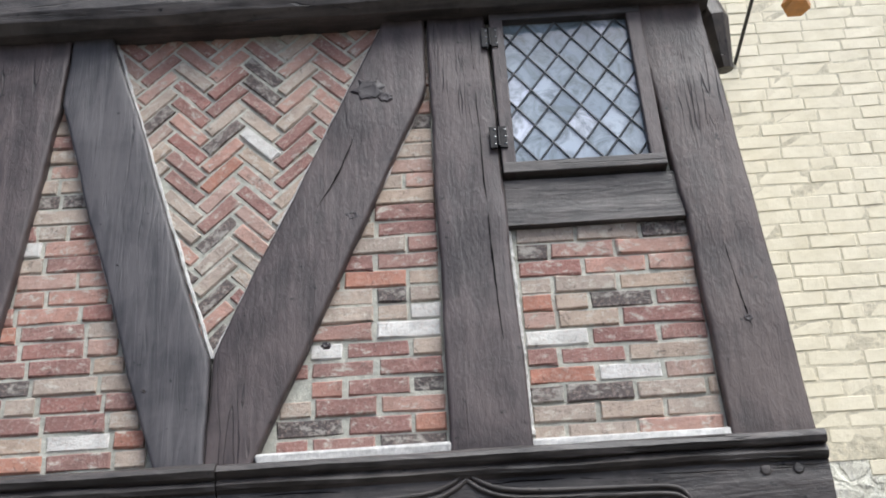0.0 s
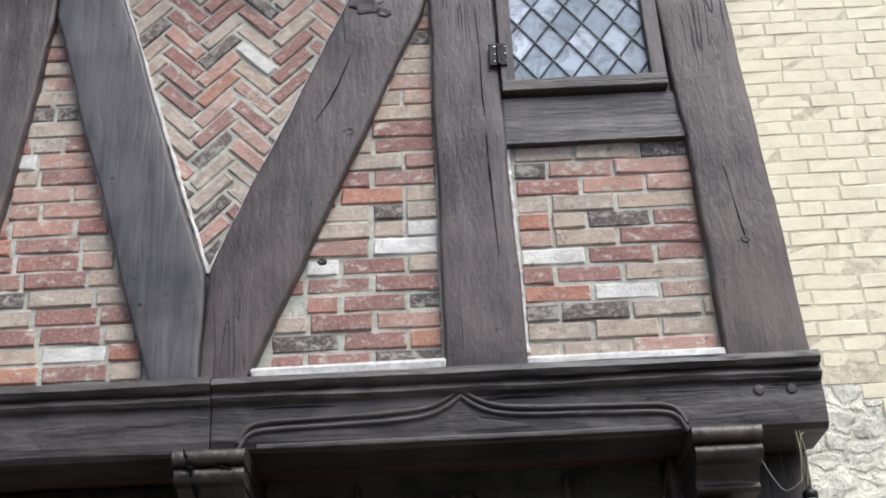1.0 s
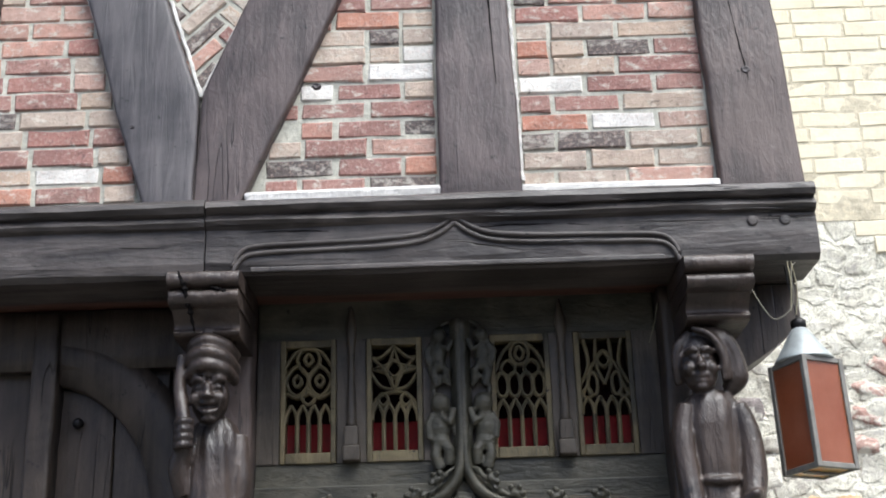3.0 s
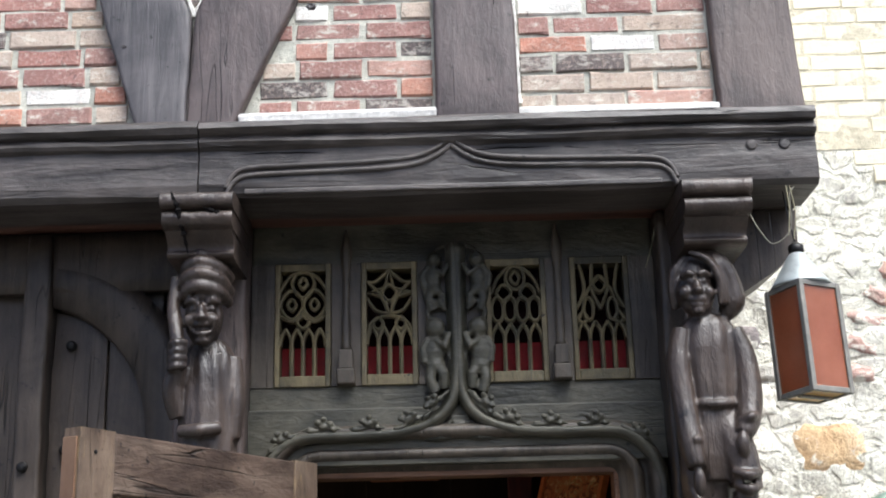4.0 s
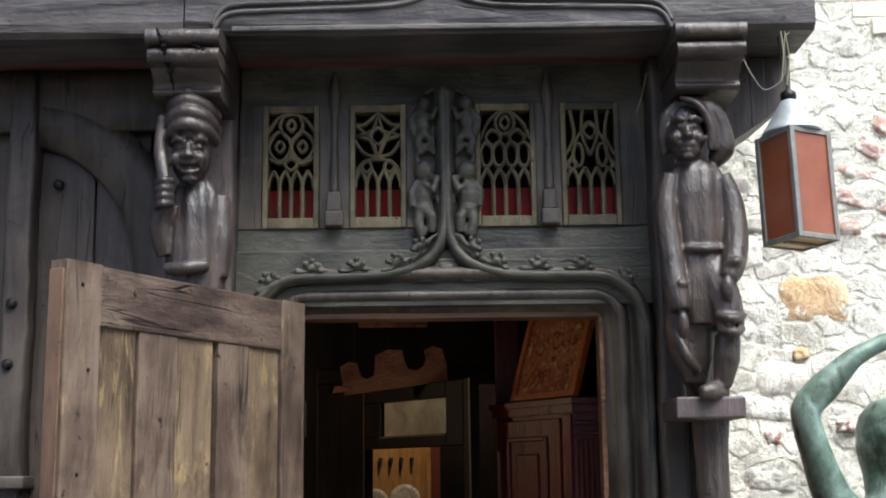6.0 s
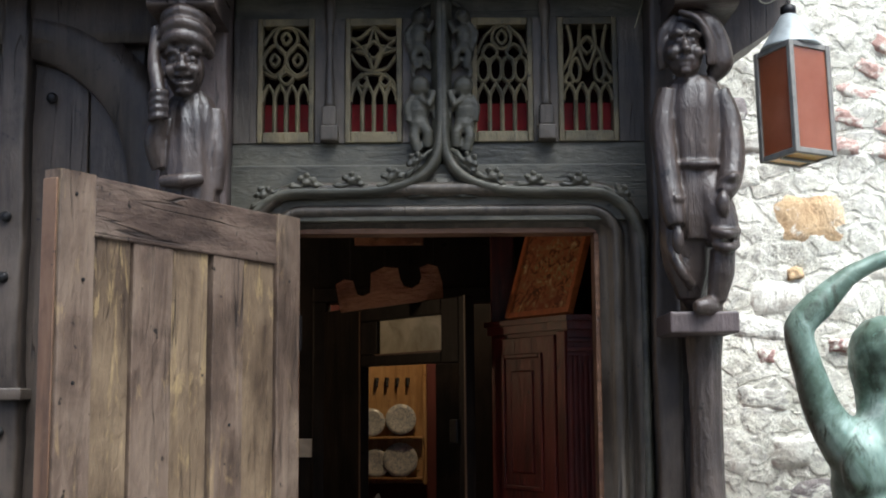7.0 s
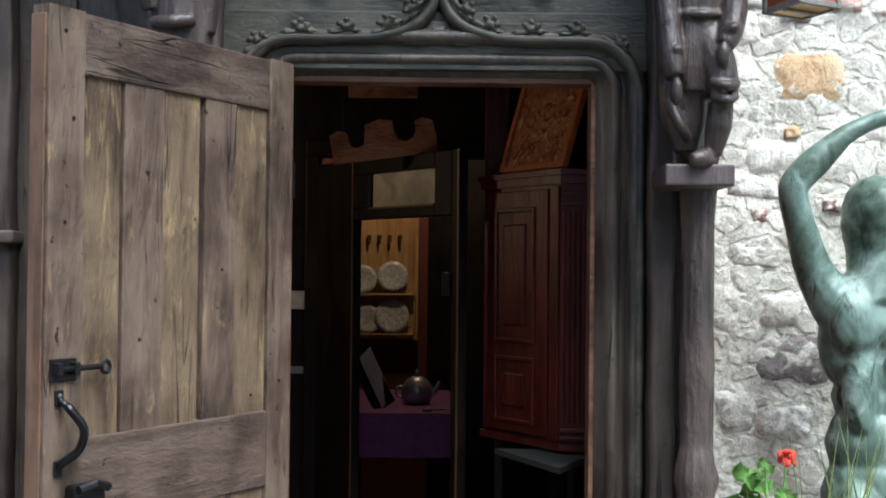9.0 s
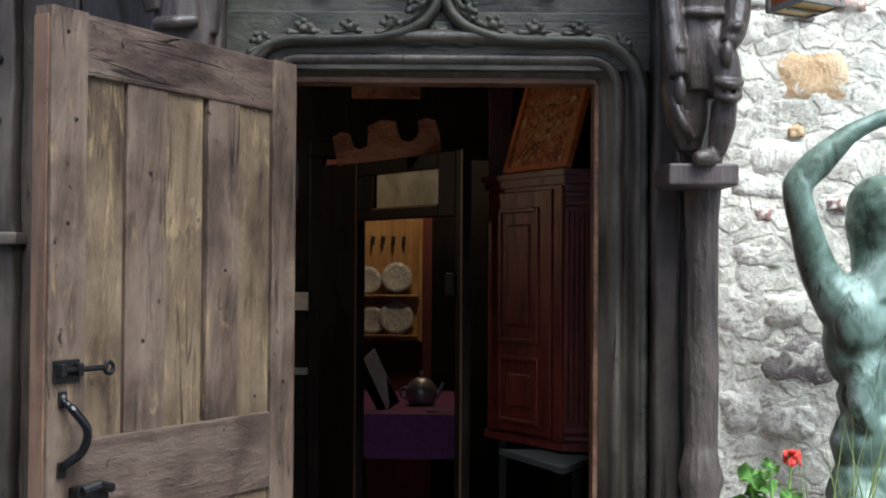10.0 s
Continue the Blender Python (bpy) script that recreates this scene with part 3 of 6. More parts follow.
# posts at the other side of the doorway
part("pilaster", hewn_z([(0, 0.575)], [(0, 0.645)], 0.05, 2.86, -0.11, 0.06, 0.006, seed=13), M_OAK_DARK, wall_lower, smooth=True)
part("pilaster", hewn_z([(0, 0.64)], [(0, 0.742)], 0.05, 2.86, -0.09, 0.06, 0.006, seed=14), M_OAK_DARK, wall_lower, smooth=True)
b = bmesh.new()
trunk = [(0.043 + 0.004 * noise.noise((0, z * 4, 0)) + 0.006 * max(0.0, (z - 1.72) / 0.14), z) for z in np.linspace(1.15, 1.86, 150)]
lathe(b, [(0.047, 0.1), (0.047, 0.98), (0.050, 1.02), (0.055, 1.035), (0.056, 1.055), (0.054, 1.075), (0.050, 1.10), (0.045, 1.125), (0.042, 1.135)] + trunk, 0.695, -0.15, 48)
for q in b.verts:
    # upright gouge marks, deepest round the tufted foot
    a = math.atan2(q.co.y + 0.15, q.co.x - 0.695)
    tuft = 0.010 * max(0.0, 1 - abs(q.co.z - 1.06) / 0.06)
    d = (0.0035 + tuft) * noise.noise((a * 5.0, q.co.z * 5, 2.0)) + 0.003 * noise.noise((a * 9, q.co.z * 22, 5.0))
    q.co.x, q.co.y = q.co.x + d * math.cos(a), q.co.y + d * math.sin(a)
colonette = part("colonette", b, M_BARK, wall_lower, "slender carved post with a ringed shaft", smooth=True)


def corbel(x0, x1, label, seed):
    """A moulded oak block under the beam: bullnose, roll and a hollow running back to the wall."""
    bands = (("top_moulding", [(-0.385, 2.858), (-0.402, 2.850), (-0.408, 2.834), (-0.402, 2.818), (-0.380, 2.810)]),
             ("middle_moulding", [(-0.372, 2.810), (-0.390, 2.802), (-0.397, 2.786), (-0.388, 2.768), (-0.366, 2.758)]),
             ("scroll", [(-0.362, 2.758), (-0.345, 2.744), (-0.326, 2.728), (-0.322, 2.714), (-0.330, 2.702), (-0.318, 2.692), (-0.290, 2.688)]))
    c = thing("corbel", (x0 + x1) / 2, -0.2, 2.69, label, "corbel", "corbels under the jetty")
    for n, (nm, p) in enumerate(bands):
        p = [tuple(q) for q in smooth_path(p, 4)]
        p = p + [(-0.10, p[-1][1]), (-0.10, p[0][1])]
        inset = 0.004 * n
        xs = np.linspace(x0 + inset, x1 - inset, 10)
        wob = lambda x, y, z: 0.004 * noise.noise((x * 16, z * 12, seed)) + 0.0025 * noise.noise((x * 45, z * 30, seed))
        part(nm, loft(bmesh.new(), [[(x + 0.003 * noise.noise((z * 40, y * 20, x + seed)), y + wob(x, y, z) if y < -0.2 else y, z) for y, z in p] for x in xs]), M_CARVED, c)
    return c


worn = corbel(-0.787, -0.592, "split and worn carved oak corbel under the beam", 4.0)
split([(-0.757, -0.404, 2.856), (-0.748, -0.405, 2.832), (-0.738, -0.398, 2.800), (-0.728, -0.372, 2.755), (-0.722, -0.330, 2.70)], 0.011, worn, 5.0)
split([(-0.672, -0.394, 2.812), (-0.640, -0.394, 2.800), (-0.612, -0.392, 2.785)], 0.008, worn, 6.0)
corbel(0.602, 0.788, "carved oak corbel with rolled mouldings under the beam", 0.5)
b = roughen(box(bmesh.new(), 0.578, 0.757, -0.32, -0.09, 1.826, 1.882, 0.006), 0.003, 20)
tagged(part("wall_bracket", b, M_OAK), "grey oak bracket shelf on the slender post", "bracket")

# ---- carved figures under the jetty ----
def carved_figure(lumps, label, voxel, mat, slim=None, name="carved_figure", category="statue"):
    b = bmesh.new()
    for a in lumps:
        if isinstance(a, bmesh.types.BMesh):
            join(b, a)
        elif isinstance(a[0], list):
            tube(smooth_path(a[0], 5), list(np.interp(np.linspace(0, len(a[1]) - 1, 5 * (len(a[0]) - 1) + 1), range(len(a[1])), a[1])), 12, b)
        else:
            ball(b, a[0], a[1])
    if slim:
        cx, zs, k = slim
        for v in b.verts:
            v.co.x = cx + (v.co.x - cx) * float(np.interp(v.co.z, (zs - 0.03, zs + 0.03), (k, 1.0)))
    ob = part(name, b, mat, smooth=True)
    fused(ob, voxel, 1 if voxel < 0.005 else 3)
    return tagged(ob, label, category)


def robe(cx, cy, prof, folds, amp, seed):
    """A draped body: rings of (z, half-width, half-depth) with hanging folds."""
    b, zs = bmesh.new(), np.linspace(prof[0][0], prof[-1][0], 30)
    z, rx, ry = (np.array(c, float) for c in zip(*prof))
    o = np.argsort(z)
    rings = []
    for h in zs:
        a, d = np.interp(h, z[o], rx[o]), np.interp(h, z[o], ry[o])
        rings.append([(cx + a * math.cos(q) * (1 + w), cy + d * math.sin(q) * (1 + w), h) for q, w in ((q, amp * math.sin(folds * q + 2.2 * noise.noise((h * 6, seed, 0)) + seed)) for q in np.linspace(0, 2 * math.pi, 73)[:-1])])
    return loft(b, rings)


F = -0.265
lumps = [((0.642, F - 0.012, 2.588), (0.056, 0.046, 0.064)), ((0.642, F - 0.020, 2.555), (0.045, 0.040, 0.040)), ((0.655, F + 0.03, 2.640), (0.072, 0.070, 0.058)), ((0.638, F - 0.056, 2.592), (0.012, 0.018, 0.022)), ((0.638, F - 0.072, 2.578), (0.015, 0.018, 0.011)),
         ([(0.600, F - 0.040, 2.622), (0.618, F - 0.058, 2.630), (0.634, F - 0.058, 2.622)], [0.007, 0.009, 0.007]), ([(0.644, F - 0.058, 2.622), (0.660, F - 0.058, 2.631), (0.680, F - 0.040, 2.622)], [0.007, 0.009, 0.007]),
         ((0.620, F - 0.050, 2.608), (0.010, 0.010, 0.006)), ((0.659, F - 0.050, 2.608), (0.010, 0.010, 0.006)),
         ((0.608, F - 0.044, 2.578), (0.019, 0.018, 0.019)), ((0.669, F - 0.044, 2.578), (0.019, 0.018, 0.019)),
         ([(0.616, F - 0.052, 2.560), (0.638, F - 0.066, 2.556), (0.660, F - 0.052, 2.560)], [0.005, 0.007, 0.005]), ([(0.620, F - 0.050, 2.545), (0.638, F - 0.062, 2.541), (0.656, F - 0.050, 2.545)], [0.005, 0.007, 0.005]), ((0.638, F - 0.050, 2.526), (0.018, 0.018, 0.012)),
         ([(0.640, F + 0.0, 2.690), (0.705, F - 0.01, 2.665), (0.735, F + 0.0, 2.610), (0.742, F + 0.0, 2.555), (0.720, F + 0.01, 2.525)], [0.020, 0.034, 0.036, 0.034, 0.022]),
         ([(0.630, F + 0.0, 2.685), (0.594, F - 0.005, 2.650), (0.584, F + 0.0, 2.600), (0.588, F + 0.01, 2.545)], [0.016, 0.016, 0.014, 0.010]),
         robe(0.668, F + 0.02, [(2.525, 0.045, 0.045), (2.50, 0.082, 0.060), (2.44, 0.094, 0.072), (2.34, 0.086, 0.074), (2.27, 0.082, 0.072), (2.20, 0.092, 0.078), (2.14, 0.094, 0.078), (2.08, 0.080, 0.07)], 9, 0.035, 0.4),
         ([(0.590, F - 0.02, 2.285), (0.665, F - 0.058, 2.275), (0.745, F - 0.02, 2.285)], [0.010, 0.012, 0.010]),
         ([(0.592, F, 2.485), (0.572, F - 0.01, 2.40), (0.575, F - 0.03, 2.28), (0.582, F - 0.055, 2.17), (0.590, F - 0.07, 2.11)], [0.030, 0.036, 0.034, 0.036, 0.026]),
         ([(0.566, F - 0.04, 2.19), (0.59, F - 0.085, 2.18), (0.612, F - 0.06, 2.18)], [0.010, 0.012, 0.010]),
         ((0.593, F - 0.075, 2.075), (0.018, 0.018, 0.040)),
         ([(0.742, F, 2.48), (0.768, F - 0.01, 2.40), (0.768, F - 0.03, 2.30), (0.750, F - 0.055, 2.23), (0.728, F - 0.075, 2.19)], [0.032, 0.036, 0.038, 0.036, 0.024]),
         ([(0.780, F - 0.05, 2.245), (0.752, F - 0.09, 2.235), (0.722, F - 0.07, 2.225)], [0.012, 0.013, 0.010]),
         ((0.722, F - 0.09, 2.165), (0.020, 0.018, 0.034)),
         ([(0.690, F + 0.0, 2.23), (0.720, F - 0.035, 2.15), (0.730, F - 0.05, 2.07)], [0.055, 0.052, 0.046]),
         ([(0.690, F - 0.075, 2.10), (0.730, F - 0.10, 2.085), (0.772, F - 0.06, 2.10)], [0.010, 0.013, 0.010]), ([(0.695, F - 0.07, 2.065), (0.730, F - 0.095, 2.05), (0.768, F - 0.06, 2.065)], [0.010, 0.014, 0.010]),
         ([(0.726, F - 0.05, 2.05), (0.720, F - 0.045, 1.99), (0.706, F - 0.035, 1.92)], [0.036, 0.038, 0.026]),
         ([(0.705, F - 0.01, 1.908), (0.672, F - 0.06, 1.905), (0.635, F - 0.075, 1.900)], [0.030, 0.026, 0.016]),
         ([(0.625, F + 0.03, 2.20), (0.612, F + 0.02, 2.10), (0.622, F + 0.03, 2.02), (0.650, F + 0.04, 1.95), (0.675, F + 0.05, 1.905)], [0.055, 0.056, 0.050, 0.036, 0.022]),
         robe(0.645, F + 0.03, [(2.22, 0.085, 0.07), (2.10, 0.080, 0.065), (2.0, 0.062, 0.05), (1.93, 0.035, 0.03)], 7, 0.06, 2.0),
         ([(0.585, F - 0.01, 2.06), (0.61, F - 0.03, 2.0), (0.645, F - 0.01, 1.96)], [0.012, 0.016, 0.012]),
         ([(0.660, F + 0.06, 2.3), (0.66, F + 0.08, 2.1), (0.67, F + 0.08, 1.90)], [0.06, 0.055, 0.04])]
for i in range(8):
    # combed strands, swept over to the full side
    e = i / 7
    lumps.append(([(0.628 + 0.03 * e, F - 0.040 + 0.03 * e, 2.692 + 0.004 * e), (0.672 + 0.035 * e, F - 0.055 + 0.05 * e, 2.668 + 0.008 * e), (0.700 + 0.045 * e, F - 0.050 + 0.05 * e, 2.615 + 0.01 * e), (0.702 + 0.060 * e, F - 0.040 + 0.04 * e, 2.545 + 0.012 * e)], [0.007, 0.009, 0.010, 0.007]))
carved_figure(lumps, "dark polished oak carving of a standing man with bobbed hair", 0.0045, M_CARVED, (0.668, 2.52, 0.90)).matrix_basis = pose(0, 0, -0.010)

lumps = [((-0.682, F - 0.015, 2.522), (0.060, 0.048, 0.080)), ((-0.678, F - 0.066, 2.528), (0.012, 0.020, 0.026)), ((-0.678, F - 0.074, 2.512), (0.021, 0.018, 0.012)),
         ([(-0.732, F - 0.042, 2.556), (-0.710, F - 0.062, 2.562), (-0.686, F - 0.058, 2.548)], [0.007, 0.010, 0.007]), ([(-0.670, F - 0.058, 2.548), (-0.648, F - 0.062, 2.562), (-0.628, F - 0.042, 2.556)], [0.007, 0.010, 0.007]),
         ((-0.706, F - 0.054, 2.538), (0.014, 0.010, 0.008)), ((-0.652, F - 0.054, 2.538), (0.014, 0.010, 0.008)), ([(-0.706, F - 0.052, 2.574), (-0.678, F - 0.062, 2.570), (-0.652, F - 0.052, 2.574)], [0.004, 0.006, 0.004]),
         ([(-0.700, F - 0.066, 2.520), (-0.716, F - 0.060, 2.500), (-0.710, F - 0.052, 2.478)], [0.005, 0.006, 0.005]), ([(-0.656, F - 0.066, 2.520), (-0.640, F - 0.060, 2.500), (-0.646, F - 0.052, 2.478)], [0.005, 0.006, 0.005]),
         ([(-0.704, F - 0.052, 2.476), (-0.678, F - 0.066, 2.468), (-0.652, F - 0.052, 2.476)], [0.006, 0.008, 0.006]),
         ((-0.678, F - 0.060, 2.494), (0.026, 0.016, 0.007)), ((-0.678, F - 0.046, 2.452), (0.026, 0.022, 0.012)), ((-0.716, F - 0.056, 2.508), (0.020, 0.016, 0.018)), ((-0.646, F - 0.056, 2.508), (0.020, 0.016, 0.018)),
         ((-0.690, F + 0.01, 2.62), (0.068, 0.070, 0.060)),
         ([(-0.752, F + 0.03, 2.575), (-0.730, F - 0.048, 2.590), (-0.684, F - 0.074, 2.598), (-0.634, F - 0.048, 2.588), (-0.614, F + 0.02, 2.57)], [0.016, 0.018, 0.018, 0.018, 0.016]),
         ([(-0.756, F + 0.03, 2.612), (-0.732, F - 0.050, 2.624), (-0.684, F - 0.076, 2.632), (-0.632, F - 0.048, 2.620), (-0.612, F + 0.02, 2.60)], [0.018, 0.019, 0.019, 0.019, 0.018]),
         ([(-0.752, F + 0.03, 2.652), (-0.730, F - 0.044, 2.660), (-0.684, F - 0.068, 2.666), (-0.634, F - 0.040, 2.656), (-0.614, F + 0.02, 2.64)], [0.018, 0.019, 0.019, 0.019, 0.018]), ([(-0.740, F + 0.03, 2.684), (-0.722, F - 0.030, 2.690), (-0.684, F - 0.050, 2.694), (-0.645, F - 0.028, 2.686), (-0.626, F + 0.02, 2.67)], [0.015, 0.016, 0.016, 0.016, 0.015]),
         ([(-0.772, F - 0.02, 2.64), (-0.770, F - 0.03, 2.54), (-0.752, F - 0.05, 2.46), (-0.745, F - 0.06, 2.40)], [0.012, 0.020, 0.022, 0.018]),
         robe(-0.672, F + 0.03, [(2.47, 0.040, 0.04), (2.44, 0.072, 0.055), (2.38, 0.080, 0.072), (2.28, 0.082, 0.080), (2.20, 0.088, 0.084), (2.00, 0.085, 0.08), (1.85, 0.05, 0.05)], 11, 0.03, 1.7),
         ([(-0.745, F - 0.04, 2.39), (-0.765, F - 0.02, 2.33), (-0.745, F + 0.0, 2.26)], [0.024, 0.034, 0.034]),
         ([(-0.600, F + 0.03, 2.42), (-0.592, F + 0.02, 2.30), (-0.600, F + 0.02, 2.20)], [0.026, 0.034, 0.030]),
         ([(-0.735, F - 0.055, 2.212), (-0.670, F - 0.075, 2.210), (-0.615, F - 0.055, 2.220)], [0.016, 0.020, 0.016])]
for i in range(4):
    lumps.append(([(-0.772, F - 0.06, 2.440 - 0.021 * i), (-0.745, F - 0.085, 2.442 - 0.021 * i), (-0.720, F - 0.06, 2.446 - 0.021 * i)], [0.010, 0.0115, 0.010]))
carved_figure(lumps, "dark polished oak carving of a man in a turban", 0.0045, M_CARVED, (-0.685, 2.80, 0.90)).matrix_basis = pose(-0.006, 0, 0.018)


# ---- carved door surround ----
M_GILT = wood("worn_gilt_wood", (0.028, 0.025, 0.015), (0.100, 0.082, 0.043), (0.22, 0.175, 0.09), rough=(0.45, 0.7), stretch=3, patch=(0.045, 0.046, 0.034), cracks=0.0, tool=0.4)
M_REDCLOTH = plain("red_cloth_behind_tracery", (0.22, 0.012, 0.014), 0.85, 0.0, 0.3, 15)
M_DARKBACK = plain("dark_leaded_glass", (0.014, 0.005, 0.005), 0.9, 0.0, 0.3, 15, spec=0.1)
OX = -0.005
bm = bmesh.new()
box(bm, -0.605, 0.578, 0.0, 0.06, 2.30, 2.388, 0.003)
door_frame = tagged(part("door_frame", bm, M_FRAME), "carved grey-green oak door surround with an ogee hood", "door frame", kind="structure")
# board strips between and above the tracery lights
lights = [(-0.533, -0.371), (-0.281, -0.119), (0.082, 0.256), (0.330, 0.500)]
edges = [-0.605] + [e for l in lights for e in l] + [0.578]
for a, b in zip(edges[::2], edges[1::2]):
    part("panel_stile", hewn_z([(0, a)], [(0, b)], 2.388, 2.757, -0.004, 0.06, 0.002, 0.004, 0.06, a), M_FRAME_Z, door_frame)
part("panel_head", hewn((-0.605, 2.757), (-0.605, 2.93), (0.578, 2.757), (0.578, 2.93), 0.0, 0.06, 0.003, seed=3), M_FRAME, door_frame)
part("apron", roughen(box(bmesh.new(), -0.61, 0.578, -0.012, 0.05, 2.16, 2.322, 0.004), 0.002, 20), M_FRAME, door_frame)

# jamb and head mouldings
roll = [(-0.02, 0.12), (-0.02, 0.03), (0.0, 0.022), (0.010, -0.012), (0.020, -0.024), (0.032, -0.024), (0.041, -0.012), (0.046, 0.004), (0.056, 0.008), (0.064, -0.008), (0.068, -0.032), (0.078, -0.046), (0.092, -0.046), (0.103, -0.032), (0.108, -0.006), (0.118, 0.0), (0.118, 0.10)]
cx0, cx1, ctop, cr = OX - 0.450, OX + 0.466, 2.165, 0.055
path = [(cx0, 0.12), (cx0, 1.1), (cx0, 2.0)] + [(cx0 + cr - cr * math.cos(a), ctop - cr + cr * math.sin(a)) for a in np.linspace(0, math.pi / 2, 8)]
path += [(x, ctop) for x in np.linspace(cx0 + 0.15, cx1 - 0.15, 8)] + [(cx1 - cr + cr * math.sin(a), ctop - cr + cr * math.cos(a)) for a in np.linspace(0, math.pi / 2, 8)] + [(cx1, 2.0), (cx1, 1.1), (cx1, 0.12)]
part("jamb_moulding", roughen(sweep(path, roll), 0.0015, 40), M_FRAME_Z, door_frame, smooth=True)
M_REVEAL = wood("orange_brown_reveal", (0.05, 0.022, 0.010), (0.13, 0.060, 0.028), (0.22, 0.12, 0.07), "x")
part("head_reveal", roughen(box(bmesh.new(), cx0 + 0.02, cx1 - 0.02, 0.03, 0.11, 2.130, 2.162, 0.003), 0.002, 30), M_REVEAL, door_frame, "orange-brown bare wood strip")
for x in (cx0 + 0.02, cx1 - 0.034):
    part("jamb_reveal", roughen(box(bmesh.new(), x, x + 0.014, 0.03, 0.11, 0.12, 2.130, 0.003), 0.002, 30), M_REVEAL, door_frame, "orange-brown bare wood strip")

hood_half = [(0.564, 0.14), (0.564, 1.0), (0.563, 1.9), (0.562, 2.06), (0.556, 2.11), (0.537, 2.168), (0.494, 2.218), (0.43, 2.240), (0.30, 2.242), (0.19, 2.246), (0.115, 2.260), (0.055, 2.290), (0.018, 2.340), (0.006, 2.42), (0.006, 2.60), (0.006, 2.80)]
hp = [(-0.018, 0.0), (-0.018, -0.030), (-0.012, -0.046), (0.0, -0.056), (0.010, -0.046), (0.014, -0.028), (0.022, -0.022), (0.024, 0.0)]
for sg in (1, -1):
    path = smooth_path([(x * sg + OX, z) for x, z in hood_half], 6)
    part("hood_moulding", roughen(sweep(path, [(o * sg * -1, y) for o, y in hp]), 0.0015, 40), M_FRAME, door_frame, smooth=True)


def crocket(x, z, s, turn):
    """A curled leaf on the hood."""
    b = bmesh.new()
    ball(b, (0, -0.046, 0.010), (0.017, 0.014, 0.012))
    ball(b, (-0.018, -0.050, 0.019), (0.010, 0.012, 0.009))
    ball(b, (0.018, -0.050, 0.016), (0.010, 0.012, 0.010))
    ball(b, (0.002, -0.054, 0.028), (0.009, 0.010, 0.008))
    ball(b, (0.026, -0.046, 0.000), (0.010, 0.010, 0.006))
    tube([(-0.062, -0.034, -0.004), (-0.040, -0.044, 0.000), (-0.020, -0.046, -0.002), (0.0, -0.044, 0.004), (0.03, -0.046, 0.004), (0.06, -0.036, -0.004)], [0.005, 0.010, 0.006, 0.008, 0.006, 0.004], 8, b)
    b.transform(Matrix.Translation((x, 0, z)) @ Matrix.Rotation(-turn, 4, "Y") @ Matrix.Scale(s, 4))
    roughen(b, 0.004, 90, x)
    return fused(part("crocket", b, M_FRAME, door_frame, "carved leaf", smooth=True), 0.0032, 1)


for sg in (1, -1):
    for x, z, turn in ((0.495, 2.232, 0.55), (0.38, 2.266, 0.0), (0.255, 2.268, 0.0), (0.140, 2.280, 0.40), (0.068, 2.326, 0.85)):
        crocket(OX + sg * x, z - 0.008, 1.0, -sg * turn)
# climbing figures and scrolling stems, as plain relief lumps
for sg in (1, -1):
    b = bmesh.new()
    X = lambda d: OX + sg * d
    for z0, s in ((2.425, 1.25), (2.655, 1.0)):
        ball(b, (X(0.062), -0.024, z0 + 0.100 * s), (0.024 * s, 0.026, 0.025 * s))
        ball(b, (X(0.066), -0.016, z0 + 0.045 * s), (0.026 * s, 0.026, 0.042 * s))
        ball(b, (X(0.064), -0.018, z0 + 0.010 * s), (0.024 * s, 0.024, 0.022 * s))
        tube([(X(0.072), -0.020, z0 + 0.01 * s), (X(0.080), -0.026, z0 - 0.020 * s), (X(0.068), -0.022, z0 - 0.055 * s)], 0.013 * s, 8, b)
        tube([(X(0.056), -0.020, z0 + 0.01 * s), (X(0.040), -0.030, z0 - 0.010 * s), (X(0.040), -0.022, z0 - 0.045 * s)], 0.013 * s, 8, b)
        tube([(X(0.062), -0.030, z0 + 0.07 * s), (X(0.036), -0.042, z0 + 0.05 * s), (X(0.022), -0.034, z0 + 0.085 * s)], 0.010 * s, 8, b)
        tube([(X(0.082), -0.024, z0 + 0.075 * s), (X(0.100), -0.026, z0 + 0.05 * s), (X(0.094), -0.024, z0 + 0.015 * s)], 0.009 * s, 8, b)
    tube(smooth_path([(X(0.020), -0.02, 2.45), (X(0.030), -0.026, 2.52), (X(0.070), -0.024, 2.56), (X(0.082), -0.02, 2.60), (X(0.055), -0.024, 2.63), (X(0.030), -0.024, 2.60)], 5), 0.008, 8, b)
    tube(smooth_path([(X(0.085), -0.02, 2.63), (X(0.090), -0.022, 2.70), (X(0.060), -0.022, 2.78), (X(0.030), -0.02, 2.80)], 5), 0.007, 8, b)
    fused(part("relief_carving", b, M_FRAME, door_frame, "worn relief of a climbing figure", smooth=True), 0.004, 2)
b = bmesh.new()
box(b, OX - 0.052, OX - 0.012, -0.030, 0.0, 2.232, 2.278, 0.005)
b.transform(Matrix.Translation((0.032, 0, 0)))
for sg in (1, -1):
    tube([(OX + sg * 0.02, -0.016, 2.238), (OX + sg * 0.055, -0.024, 2.232), (OX + sg * 0.10, -0.016, 2.228)], [0.009, 0.010, 0.004], 8, b)
    tube([(OX + sg * 0.024, -0.016, 2.282), (OX + sg * 0.034, -0.02, 2.262), (OX + sg * 0.030, -0.018, 2.240)], 0.006, 8, b)
tube([(OX - 0.026, -0.018, 2.288), (OX + 0.026, -0.018, 2.288)], 0.007, 8, b)
